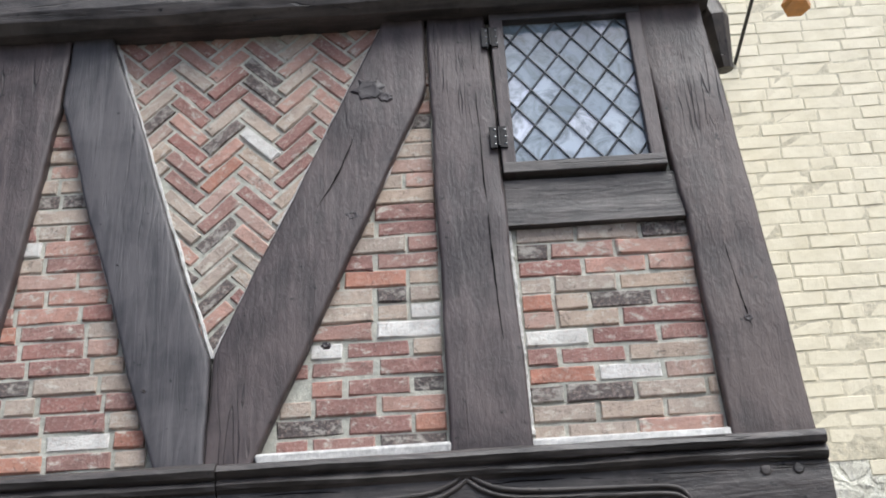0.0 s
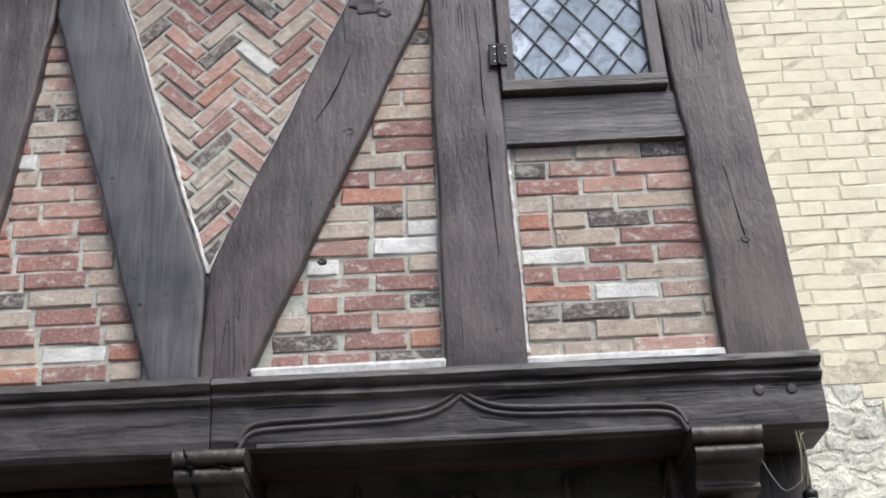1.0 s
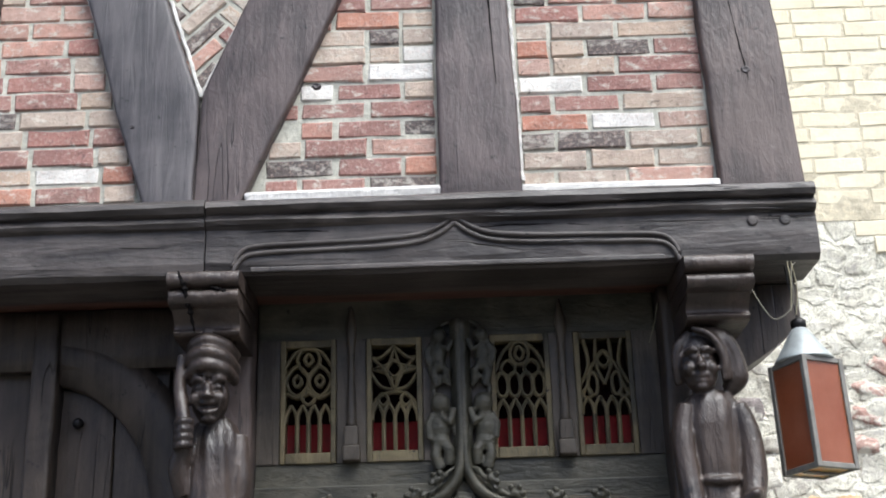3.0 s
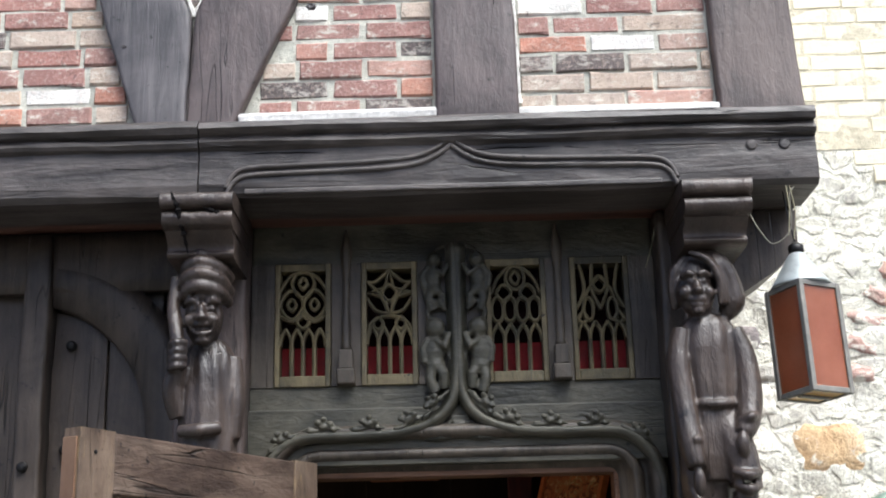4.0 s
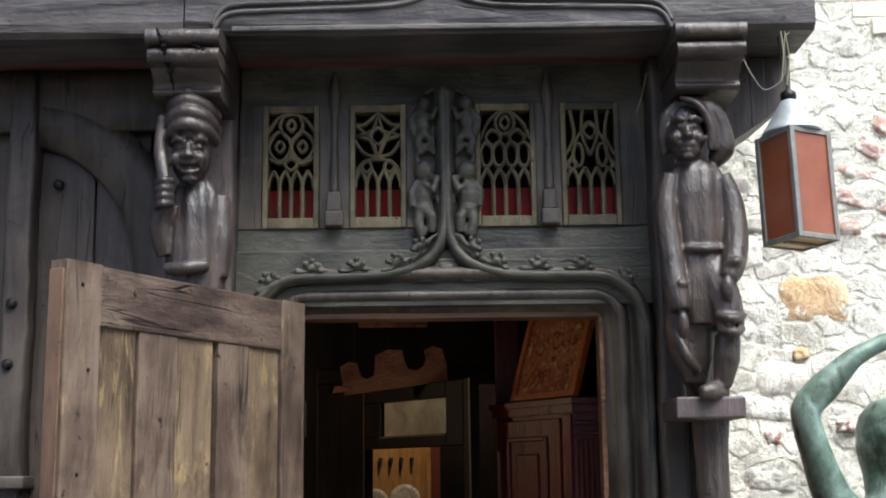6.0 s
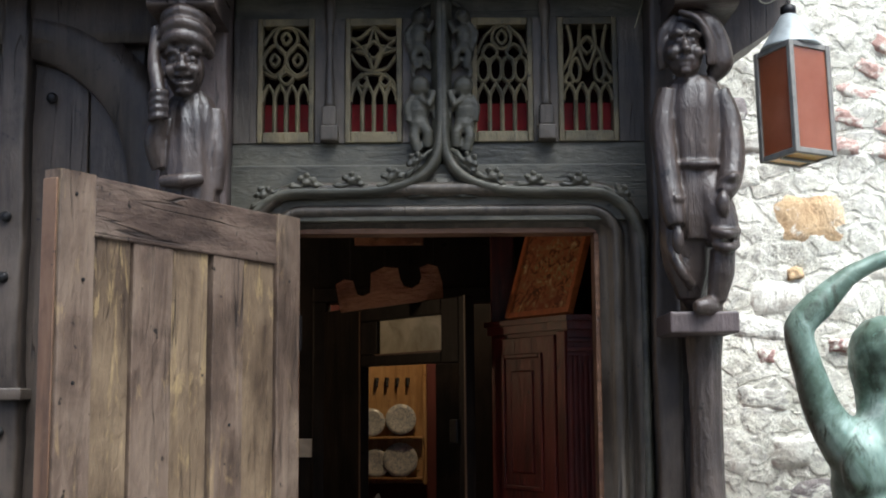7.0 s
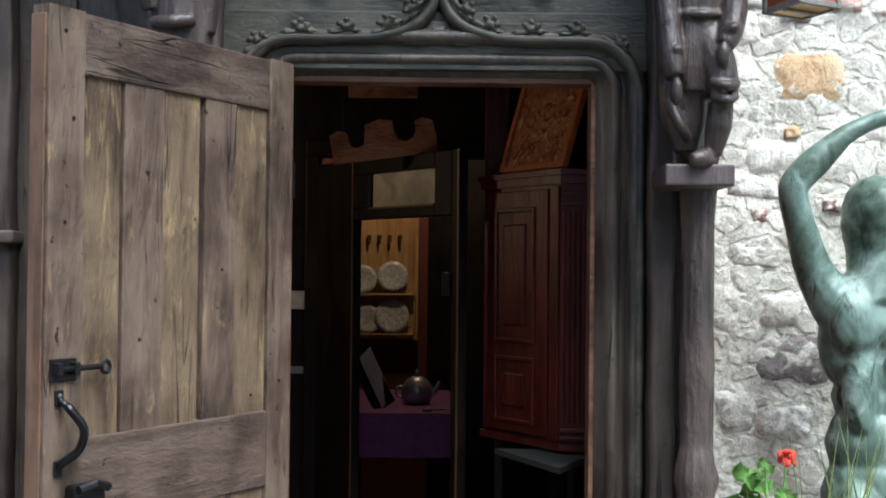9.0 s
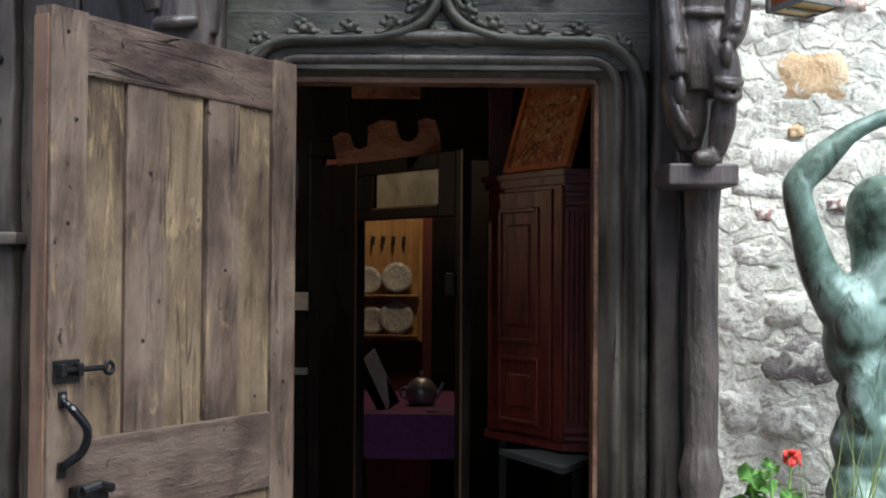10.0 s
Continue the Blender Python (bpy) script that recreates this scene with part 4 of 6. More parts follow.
ball(b, (OX, -0.03, 2.250), (0.012, 0.012, 0.016))
fused(part("shield_carving", b, M_FRAME, door_frame, "small carved shield with sprays", smooth=True), 0.0035, 1)


def bars(paths, w, y0, y1):
    b = bmesh.new()
    for p in paths:
        sweep(p, [(-w / 2, y1), (-w / 2, y0 + w * 0.35), (0.0, y0), (w / 2, y0 + w * 0.35), (w / 2, y1)], bm=b)
    return b


def diamond(cx, cz, rx, rz, n=6, bulge=0.25):
    """A closed four-lobed outline."""
    return [(cx + rx * math.copysign(abs(math.cos(a)) ** (1 + bulge), math.cos(a)), cz + rz * math.copysign(abs(math.sin(a)) ** (1 + bulge), math.sin(a))) for a in np.linspace(0, 2 * math.pi, 4 * n + 1)]


def tracery(n, x0, x1, style):
    w = thing("window_%d" % n, (x0 + x1) / 2, 0.0, 2.387, "narrow tracery light in worn gilt wood with red cloth behind", "window", "tracery lights", "structure")
    z0, z1, t = 2.387, 2.757, 0.015
    for nm, a, b, c, d in (("frame_jamb", x0, x0 + t, z0, z1), ("frame_jamb", x1 - t, x1, z0, z1), ("frame_sill", x0 + t, x1 - t, z0, z0 + 0.032), ("frame_head", x0 + t, x1 - t, z1 - 0.022, z1)):
        part(nm, roughen(box(bmesh.new(), a, b, -0.010, 0.05, c, d, 0.003), 0.0012, 60), M_GILT, w)
    part("cloth", box(bmesh.new(), x0 + t, x1 - t, 0.044, 0.05, z0 + 0.03, 2.512), M_REDCLOTH, w, "deep red cloth")
    # matte near-black sheet added for the dark behind the upper tracery
    part("glass", box(bmesh.new(), x0 + t, x1 - t, 0.047, 0.053, 2.512, z1 - 0.02), M_DARKBACK, w, "matte red-black backing sheet")
    a, b = x0 + t, x1 - t
    L = (b - a) / 4
    zs, zt = z0 + 0.032, z1 - 0.022
    P = []
    for k in (1, 2, 3):
        part("mullion", bars([[(a + L * k, zs), (a + L * k, 2.512)]], 0.011, -0.004, 0.03), M_GILT, w)
    for k in range(4):
        c = a + L * (k + 0.5)
        for sg in (1, -1):
            P.append(smooth_path([(c - sg * L / 2, 2.510), (c - sg * L * 0.40, 2.535), (c, 2.562)], 4))
    C = (a + b) / 2
    W = b - a
    if style == 0:
        for cx, cz in ((C, 2.70), (C - W * 0.25, 2.635), (C + W * 0.25, 2.635)):
            P.append(diamond(cx, cz, W * 0.25, 0.045))
            P.append(diamond(cx, cz, W * 0.09, 0.016))
        P += [smooth_path([(a, 2.60), (C - W * 0.25, 2.585), (C, 2.60)], 4), smooth_path([(b, 2.60), (C + W * 0.25, 2.585), (C, 2.60)], 4), diamond(C, 2.585, W * 0.14, 0.022)]
        P += [smooth_path([(a, 2.68), (C - W * 0.3, 2.72), (C, zt)], 4), smooth_path([(b, 2.68), (C + W * 0.3, 2.72), (C, zt)], 4)]
    elif style == 1:
        P.append([(C + math.cos(q) * W * 0.5 * r, 2.665 + math.sin(q) * 0.065 * r) for q, r in ((k * math.pi / 8, (1.0, 0.42, 0.30, 0.42)[k % 4]) for k in range(17))])
        P.append(diamond(C, 2.665, W * 0.16, 0.025))
        for sg in (1, -1):
            P.append(smooth_path([(C, 2.60), (C + sg * W * 0.2, 2.66), (C + sg * W * 0.5, 2.70)], 4))
            P.append(smooth_path([(C, 2.60), (C + sg * W * 0.3, 2.612), (C + sg * W * 0.5, 2.65)], 4))
            P.append(smooth_path([(C + sg * W * 0.5, 2.53), (C + sg * W * 0.42, 2.57), (C + sg * W * 0.2, 2.59), (C, 2.595)], 4))
            P.append(smooth_path([(C + sg * W * 0.5, 2.70), (C + sg * W * 0.3, 2.70), (C, zt)], 4))
            P.append(diamond(C + sg * W * 0.25, 2.572, W * 0.11, 0.018))
    elif style == 2:
        P.append([(C + W * 0.19 * math.cos(q), 2.700 + 0.035 * math.sin(q)) for q in np.linspace(0, 2 * math.pi, 17)])
        P.append(diamond(C, 2.70, W * 0.09, 0.020))
        for sg in (1, -1):
            P += [diamond(C + sg * W * 0.24, 2.655, W * 0.15, 0.024), smooth_path([(C + sg * W * 0.5, 2.65), (C + sg * W * 0.36, 2.70), (C + sg * W * 0.12, zt)], 4)]
        for k in range(4):
            c = a + L * (k + 0.5)
            P += [diamond(c, 2.605, L * 0.48, 0.036, 5, -0.1)]
    else:
        for sg in (1, -1):
            P += [smooth_path([(C, 2.60), (C + sg * W * 0.16, 2.66), (C + sg * W * 0.14, zt)], 5), smooth_path([(C + sg * W * 0.5, 2.60), (C + sg * W * 0.32, 2.66), (C + sg * W * 0.40, zt)], 5),
                  smooth_path([(C, 2.70), (C + sg * W * 0.25, 2.655), (C + sg * W * 0.36, 2.60), (C + sg * W * 0.5, 2.56)], 5), diamond(C + sg * W * 0.25, 2.60, W * 0.10, 0.034, 5, -0.1), diamond(C + sg * W * 0.38, 2.572, W * 0.09, 0.016)]
        P.append(diamond(C, 2.675, W * 0.13, 0.024))
    part("tracery", bars(P, 0.0092, -0.006, 0.022), M_GILT, w, "pierced gilt tracery")


for n, (x0, x1) in enumerate(lights):
    tracery(n + 2, x0, x1, n)


def pilaster_shaft(cx):
    p = thing("carved_shaft", cx, -0.02, 2.387, "slender carved oak shaft on a small pedestal between the lights", "pilaster", "shafts of the door surround")
    part("pedestal", roughen(box(bmesh.new(), cx - 0.026, cx + 0.026, -0.045, 0.0, 2.387, 2.432, 0.005), 0.002, 40), M_FRAME_Z, p)
    part("plinth", roughen(box(bmesh.new(), cx - 0.020, cx + 0.020, -0.038, 0.0, 2.432, 2.490, 0.004), 0.002, 40), M_FRAME_Z, p)
    b = lathe(bmesh.new(), [(0.018, 2.49), (0.013, 2.505), (0.014, 2.56), (0.010, 2.62), (0.010, 2.72), (0.015, 2.76), (0.017, 2.79), (0.010, 2.83), (0.002, 2.86)], cx, -0.014, 10)
    part("shaft", roughen(b, 0.0015, 50), M_FRAME_Z, p, smooth=True)


pilaster_shaft(-0.325)
pilaster_shaft(0.293)


# ---- the open door ----
LEAF = pose(-0.864, -0.800, 0.0, 0, 0, math.degrees(math.atan2(0.762, 0.432)))
LW, LT, LZ0, LZ1 = 0.885, 0.052, 0.16, 2.172
door_1 = new("door_1")
door_1.matrix_basis = LEAF
tagged(door_1, "faded oak plank door standing open, with iron bolt and pull handle", "door", kind="structure")


def leaf_part(name, bm, mat, label="", parent=None):
    ob = part(name, bm, mat, None, label)
    ob.parent = parent or door_1
    return ob


# in the leaf's own frame: x from the free edge to the hinge, -y is the face towards the court
def lx(s):
    return LW * s


for s0, s1, m in ((0.0, 0.12, M_LEAF), (0.884, 1.0, M_LEAF)):
    leaf_part("stile", hewn_z([(0, lx(s0))], [(0, lx(s1))], LZ0, LZ1, -LT / 2, LT / 2, 0.003, 0.004, 0.08, s0), m)
M_LEAF_Y = wood("ochre_panel_oak", (0.030, 0.018, 0.011), (0.102, 0.069, 0.041), (0.190, 0.136, 0.082), rough=(0.5, 0.75), bump=0.8, spec=0.3, patch=(0.30, 0.215, 0.10), stretch=5, cracks=0.9, tool=0.5)
for z0, z1 in ((2.032, LZ1 - 0.003), (1.02, 1.222), (LZ0, 0.36)):
    leaf_part("rail", roughen(box(bmesh.new(), lx(0.12), lx(0.884), -LT / 2 + 0.003, LT / 2 - 0.003, z0, z1, 0.004), 0.0015, 25), M_LEAF_X)
for z0, z1 in ((1.222, 2.032), (0.36, 1.02)):
    for s0, s1, d in ((0.12, 0.262, 0.013), (0.268, 0.42, 0.007), (0.424, 0.574, 0.012), (0.592, 0.73, 0.007), (0.734, 0.884, 0.013)):
        leaf_part("panel", roughen(box(bmesh.new(), lx(s0), lx(s1), -LT / 2 + d, LT / 2 - 0.006, z0 - 0.004, z1 + 0.004, 0.003), 0.001, 25), M_LEAF_Y if d > 0.008 else M_LEAF)
YF = -LT / 2
leaf_part("edge_strip", roughen(box(bmesh.new(), -0.006, -0.0005, -0.017, LT / 2, LZ0, LZ1 - 0.02, 0.002), 0.001, 30), wood("bare_brown_edge", (0.05, 0.024, 0.012), (0.13, 0.068, 0.036), (0.20, 0.12, 0.07)), "bare brown edge")
b = box(bmesh.new(), 0.010, 0.085, YF - 0.007, YF, 1.352, 1.402, 0.002)
bolt = leaf_part("bolt", b, M_IRON, "black iron slide bolt")
b = tube([(0.012, YF - 0.016, 1.380), (0.150, YF - 0.016, 1.380)], 0.0065, 10)
for x in (0.022, 0.072):
    box(b, x - 0.008, x + 0.008, YF - 0.026, YF - 0.004, 1.366, 1.394, 0.003)
leaf_part("bar", b, M_IRON, "", bolt)
leaf_part("ring", tube([(0.164 + 0.013 * math.cos(a), YF - 0.016, 1.378 + 0.013 * math.sin(a)) for a in np.linspace(0, 2 * math.pi, 17)], 0.005, 8), M_IRON, "", bolt)
b = tube(smooth_path([(0.040, YF - 0.006, 1.312), (0.046, YF - 0.030, 1.292), (0.066, YF - 0.050, 1.250), (0.060, YF - 0.042, 1.205), (0.040, YF - 0.016, 1.178), (0.034, YF - 0.006, 1.166)], 5), [0.008] * 4 + [0.010] * 18 + [0.008] * 4, 10)
handle = leaf_part("handle", b, plain("black_lacquered_iron", (0.012, 0.012, 0.013), 0.2, 0.6, 0.3, 40), "black iron pull handle")
for z in (1.316, 1.164):
    leaf_part("handle_plate", box(bmesh.new(), 0.026, 0.050, YF - 0.006, YF, z - 0.018, z + 0.018, 0.003), M_IRON, "", handle)
    sc = leaf_part("screw", lathe(bmesh.new(), [(0.006, 0), (0.005, 0.003), (0.0, 0.0045)], 0, 0, 10), M_STEEL, "", handle)
    sc.matrix_basis = pose(0.038, YF - 0.006, z + 0.006, 90)
b = box(bmesh.new(), 0.060, 0.150, YF - 0.035, YF, 1.060, 1.125, 0.006)
tube([(0.06, YF - 0.045, 1.118), (0.10, YF - 0.052, 1.128), (0.145, YF - 0.045, 1.115)], 0.011, 8, b)
leaf_part("lock_box", roughen(b, 0.003, 40), M_IRON, "rusty iron lock box")
for z in (0.55, 1.85):
    leaf_part("hinge", box(bmesh.new(), LW - 0.012, LW + 0.018, -0.022, 0.022, z - 0.05, z + 0.05, 0.003), M_IRON)
for s, z in ((0.05, 2.12), (0.055, 1.70), (0.94, 1.30), (0.80, 1.27), (0.08, 1.93), (0.66, 1.60)):
    o = leaf_part("nail", lathe(bmesh.new(), [(0.005, 0), (0.004, 0.002), (0.0, 0.003)], 0, 0, 8), M_IRON)
    o.matrix_basis = pose(lx(s), YF - 0.001, z, 90)


# ---- lantern hanging from the corner of the jetty ----
M_ZINC = plain("grey_zinc_sheet", (0.36, 0.39, 0.39), 0.45, 0.5, 0.2, 25)
M_BRONZE_BAR = plain("tarnished_lantern_frame", (0.20, 0.19, 0.165), 0.5, 0.4, 0.3, 30)
k = Mat("amber_glass", 0.35, 0.0, 0.5)
nz = k.noise(k.mapped((1, 1, 1), vary=True), 12, 4, 0.6)
k.color(k.ramp(nz, [(0.3, (0.36, 0.105, 0.038)), (0.7, (0.46, 0.16, 0.075))])).rough(nz, 0.2, 0.45)
k.p.inputs["Transmission Weight"].default_value = 0.55
M_AMBER = k.m
M_YELLOW = plain("yellow_lantern_glass", (0.90, 0.52, 0.07), 0.3, 0.0, 0.15, 20)
M_YELLOW.node_tree.nodes["Principled BSDF"].inputs["Transmission Weight"].default_value = 0.6
lantern = new("lantern")
lantern.matrix_basis = pose(0.928, -0.27, 2.712, -3.0, 1.0, 27) @ Matrix.Scale(1.05, 4)
tagged(lantern, "hanging lantern with amber glass panes and a conical zinc cap", "lantern")


def lan(name, bm, mat, label="", parent=None, smooth=False):
    o = part(name, bm, mat, None, label, smooth)
    o.parent = parent or lantern
    return o


h, zt, zb = 0.060, -0.125, -0.412
lan("cap", lathe(bmesh.new(), [(0.012, -0.028), (0.022, -0.034), (0.074, -0.118), (0.078, -0.124), (0.0, -0.124)], 0, 0, 28), M_ZINC, "conical zinc cap", smooth=True)
lan("finial", lathe(bmesh.new(), [(0.0, 0.0), (0.010, -0.002), (0.020, -0.010), (0.020, -0.026), (0.014, -0.032), (0.0, -0.032)], 0, 0, 16), M_IRON, "", smooth=True)
for sx in (-1, 1):
    for sy in (-1, 1):
        lan("corner_bar", box(bmesh.new(), sx * h - 0.007, sx * h + 0.007, sy * h - 0.007, sy * h + 0.007, zb, zt, 0.002), M_BRONZE_BAR)
for z in (zb, zt - 0.014):
    for sg in (-1, 1):
        lan("cross_bar", box(bmesh.new(), -h + 0.007, h - 0.007, sg * h - 0.006, sg * h + 0.006, z, z + 0.014, 0.002), M_BRONZE_BAR)
        lan("cross_bar", box(bmesh.new(), sg * h - 0.006, sg * h + 0.006, -h + 0.007, h - 0.007, z, z + 0.014, 0.002), M_BRONZE_BAR)
for sg in (-1, 1):
    lan("pane", box(bmesh.new(), -h + 0.007, h - 0.007, sg * h - 0.0015, sg * h + 0.0015, zb + 0.014, zt - 0.014), M_AMBER, "amber glass pane")
    lan("pane", box(bmesh.new(), sg * h - 0.0015, sg * h + 0.0015, -h + 0.007, h - 0.007, zb + 0.014, zt - 0.014), M_AMBER, "amber glass pane")
lan("bottom_pane", box(bmesh.new(), -h + 0.007, h - 0.007, -h + 0.007, h - 0.007, zb + 0.003, zb + 0.006), M_YELLOW, "yellow glass bottom")
lan("bottom_bar", box(bmesh.new(), -h + 0.006, h - 0.006, -0.006, 0.006, zb - 0.003, zb + 0.003), M_BRONZE_BAR)
lan("hook", tube([(0, 0, -0.004), (-0.004, 0.004, 0.05), (-0.006, 0.01, 0.10), (-0.008, 0.012, 0.15)], 0.002, 6), M_IRON)
wire = tagged(part("wire", tube(smooth_path([(0.80, -0.30, 2.80), (0.82, -0.33, 2.73), (0.85, -0.34, 2.69), (0.90, -0.34, 2.73), (0.91, -0.33, 2.83), (0.93, -0.31, 2.86)], 6), 0.002, 6), plain("pale_cord", (0.14, 0.13, 0.10), 0.8)), "loose pale cord looped under the beam corner", "cord")
for pts in ([(0.905, -0.32, 2.86), (0.897, -0.36, 2.78), (0.882, -0.38, 2.70)], [(0.915, -0.32, 2.86), (0.912, -0.36, 2.77), (0.895, -0.38, 2.69)], [(0.565, -0.16, 2.80), (0.55, -0.17, 2.74), (0.53, -0.17, 2.68)]):
    tagged(part("straw", tube(smooth_path(pts, 4), 0.0014, 5), plain("dry_straw", (0.20, 0.18, 0.11), 0.8)), "wisp of dry straw under the jetty", "straw")
part("eaves_lantern", lathe(bmesh.new(), [(0.0, 0.0), (0.03, -0.005), (0.055, -0.05), (0.05, -0.07), (0.0, -0.07)], 0, 0, 6), plain("orange_lantern_glass", (0.5, 0.2, 0.03), 0.3)).matrix_basis = pose(1.300, -0.10, 4.865)
tagged(bpy.data.objects["eaves_lantern"], "small orange glass lantern high under the eaves", "lantern")
part("chain", tube([(1.300, -0.10, 4.860), (1.300, -0.10, 5.25)], 0.004, 6), M_IRON, bpy.data.objects["eaves_lantern"])
part("arm", tube([(1.300, -0.10, 5.25), (1.300, 0.86, 5.25)], 0.008, 6), M_IRON, bpy.data.objects["eaves_lantern"])


# ---- neighbouring wall ----
WY = 0.12
b = bmesh.new()
nx, nz = 150, 260
X0, X1, Z0, Z1 = 0.70, 3.2, 0.0, 5.6
vs = []
for j in range(nz + 1):
    row = []
    for i in range(nx + 1):
        x = X0 + (X1 - X0) * (i / nx) ** 1.4
        z = Z0 + (Z1 - Z0) * j / nz
        a = noise.fractal((x * 5, z * 5, 1.0), 1.0, 2.0, 4) * 0.014 + noise.fractal((x * 22, z * 22, 4.0), 1.0, 2.0, 3) * 0.005
        row.append(b.verts.new((x, WY + a * (1.25 if z < 3.1 else 0.10), z)))
    vs.append(row)
for j in range(nz):
    for i in range(nx):
        b.faces.new((vs[j][i], vs[j][i + 1], vs[j + 1][i + 1], vs[j + 1][i]))
for f in b.faces:
    f.smooth = True
bb = bmesh.new()
box(bb, X0, X1 + 6, WY + 0.03, 0.6, 0, 9)
box(bb, X1, X1 + 6, WY - 0.01, 0.6, 0, 9)
box(bb, X0, X1, WY - 0.01, 0.6, 5.6, 9)
join(b, bb)
wall_neighbour = tagged(part("wall_neighbour", b, M_RENDER), "neighbouring wall of lime-smeared rubble below cream-painted brick", "wall", kind="structure")


def stone_mat(name, a, c, d, lime=0.6):
    k = Mat(name, 0.9, spec=0.25)
    v = k.mapped((1, 1, 1), vary=True)
    n1, n2 = k.noise(v, 9, 6, 0.65, 0.6), k.noise(v, 45, 7, 0.7, 0.4)
    col = k.ramp(n1, [(0.25, a), (0.5, c), (0.75, d)])
    col = k.mix(k.gray(n2, 0.45, 0.3), col, tuple(x * 0.45 for x in a))
    n3 = k.noise(k.mapped((1, 1, 1.3), vary=True), 13, 7, 0.7, 0.9)
    col = k.mix(k.gray(n3, lime, lime + 0.10), col, (0.81, 0.79, 0.69))
    k.color(col).bump(n1, 0.9, 0.02).bump(n2, 0.9, 0.008)
    return k.m


M_STONE = [stone_mat("grey_rubble", (0.26, 0.24, 0.205), (0.44, 0.42, 0.365), (0.66, 0.63, 0.55), 0.46), stone_mat("buff_rubble", (0.40, 0.37, 0.30), (0.62, 0.58, 0.49), (0.76, 0.73, 0.63), 0.43),
           stone_mat("dark_purple_rubble", (0.13, 0.115, 0.105), (0.24, 0.21, 0.20), (0.40, 0.36, 0.33), 0.52), stone_mat("orange_sandstone", (0.46, 0.30, 0.16), (0.60, 0.43, 0.25), (0.68, 0.54, 0.37), 0.58),
           stone_mat("red_brick_scrap", (0.28, 0.15, 0.13), (0.38, 0.23, 0.20), (0.50, 0.37, 0.32), 0.50)]


def stone(x, z, w, h, mat, seed, proud=0.012, turn=0.0):
    """A roughly squared stone with a knocked face."""
    b = bmesh.new()
    bmesh.ops.create_grid(b, x_segments=8, y_segments=6, size=0.5)
    for v in b.verts:
        u, t = v.co.x * 2, v.co.y * 2
        e = max(abs(u), abs(t)) ** 4
        rr = 1 + 0.35 * noise.noise((u * 1.1 + seed, t * 1.1, seed)) + 0.22 * noise.noise((u * 3 + seed, t * 3, seed)) - 0.10 * (abs(u) * abs(t)) ** 2
        d = proud * (1 - e ** 3) * (0.8 + 0.8 * noise.noise((u * 1.7 + seed * 3, t * 1.7, 2))) - 0.014 * e
        v.co = Vector((u * w / 2 * rr, -d, t * h / 2 * rr))
    b.transform(Matrix.Translation((x, WY - 0.004, z)) @ Matrix.Rotation(turn, 4, "Y"))
    for f in b.faces:
        f.smooth = True
    return part("stone", b, mat, wall_neighbour)


rnd = random.Random(11)
fixed = [(1.072, 2.18, 0.22, 0.15, 3), (0.930, 1.775, 0.055, 0.05, 4), (1.155, 1.807, 0.09, 0.045, 4), (1.04, 1.35, 0.24, 0.13, 2), (0.915, 1.655, 0.15, 0.075, 0), (0.935, 2.42, 0.13, 0.06, 0), (1.02, 2.02, 0.05, 0.04, 3), (0.855, 1.49, 0.10, 0.12, 1), (0.99, 1.50, 0.13, 0.09, 1), (0.86, 1.20, 0.12, 0.12, 0), (1.0, 1.17, 0.15, 0.10, 0), (1.02, 2.37, 0.1, 0.05, 2)]
n = 0
for x, z, w, h2, m in fixed:
    stone(x, z, w * 1.08, h2 * 1.08, M_STONE[m], n * 1.7, 0.012)
    n += 1
z = 0.15
while z < 2.95:
    hh = rnd.uniform(0.07, 0.13)
    x = 0.84 + rnd.uniform(-0.05, 0.05)
    while x < 2.2:
        w = rnd.uniform(0.07, 0.22)
        cx, cz = x + w / 2, z + hh / 2 + rnd.uniform(-0.015, 0.015)
        clear = all(abs(cx - a) > (w + c) / 2 * 0.85 or abs(cz - q) > (hh + d) / 2 * 0.85 for a, q, c, d, _ in fixed)
        arch = cx > 1.22 and 2.15 < cz < 2.72
        if clear and not arch and rnd.random() < (0.48 if z < 1.7 else 0.34):
            m = rnd.choices((0, 1, 2, 4), (5, 7, 1.2, 0.25))[0]
            stone(cx, cz, w * 1.05, hh * 1.04, M_STONE[m], n * 1.7, rnd.uniform(-0.002, 0.008), rnd.uniform(-0.2, 0.2))
            n += 1
        x += w
    z += hh
# relieving arch of thin bricks, seen at its springing
M_PINKBRICK = stone_mat("lime_smeared_pink_brick", (0.34, 0.20, 0.165), (0.48, 0.31, 0.26), (0.58, 0.45, 0.39), 0.50)
for k in range(16):
    a = radians(172 - 7.5 * k)
    cx, cz, R = 1.84, 2.32, 0.60
    for r0, ln in ((R - 0.05, 0.11), (R + 0.07, 0.11)):
        stone(cx + r0 * math.cos(a), cz + r0 * math.sin(a), ln, 0.062, M_PINKBRICK, k * 2.3 + r0, 0.010, -a)

k = Mat("cream_painted_brick", 0.75, spec=0.3)
v = k.mapped((1, 1, 1), vary=True)
n1, n2 = k.noise(v, 6, 5, 0.6), k.noise(v, 60, 6, 0.7)
c = k.ramp(n1, [(0.3, (0.66, 0.595, 0.44)), (0.6, (0.74, 0.675, 0.52)), (0.8, (0.70, 0.635, 0.48))])
c = k.mix(k.gray(n2, 0.66, 0.74), c, (0.36, 0.30, 0.22))
k.color(c).bump(n1, 0.5, 0.012).bump(n2, 0.5, 0.003)
M_CREAM = k.m


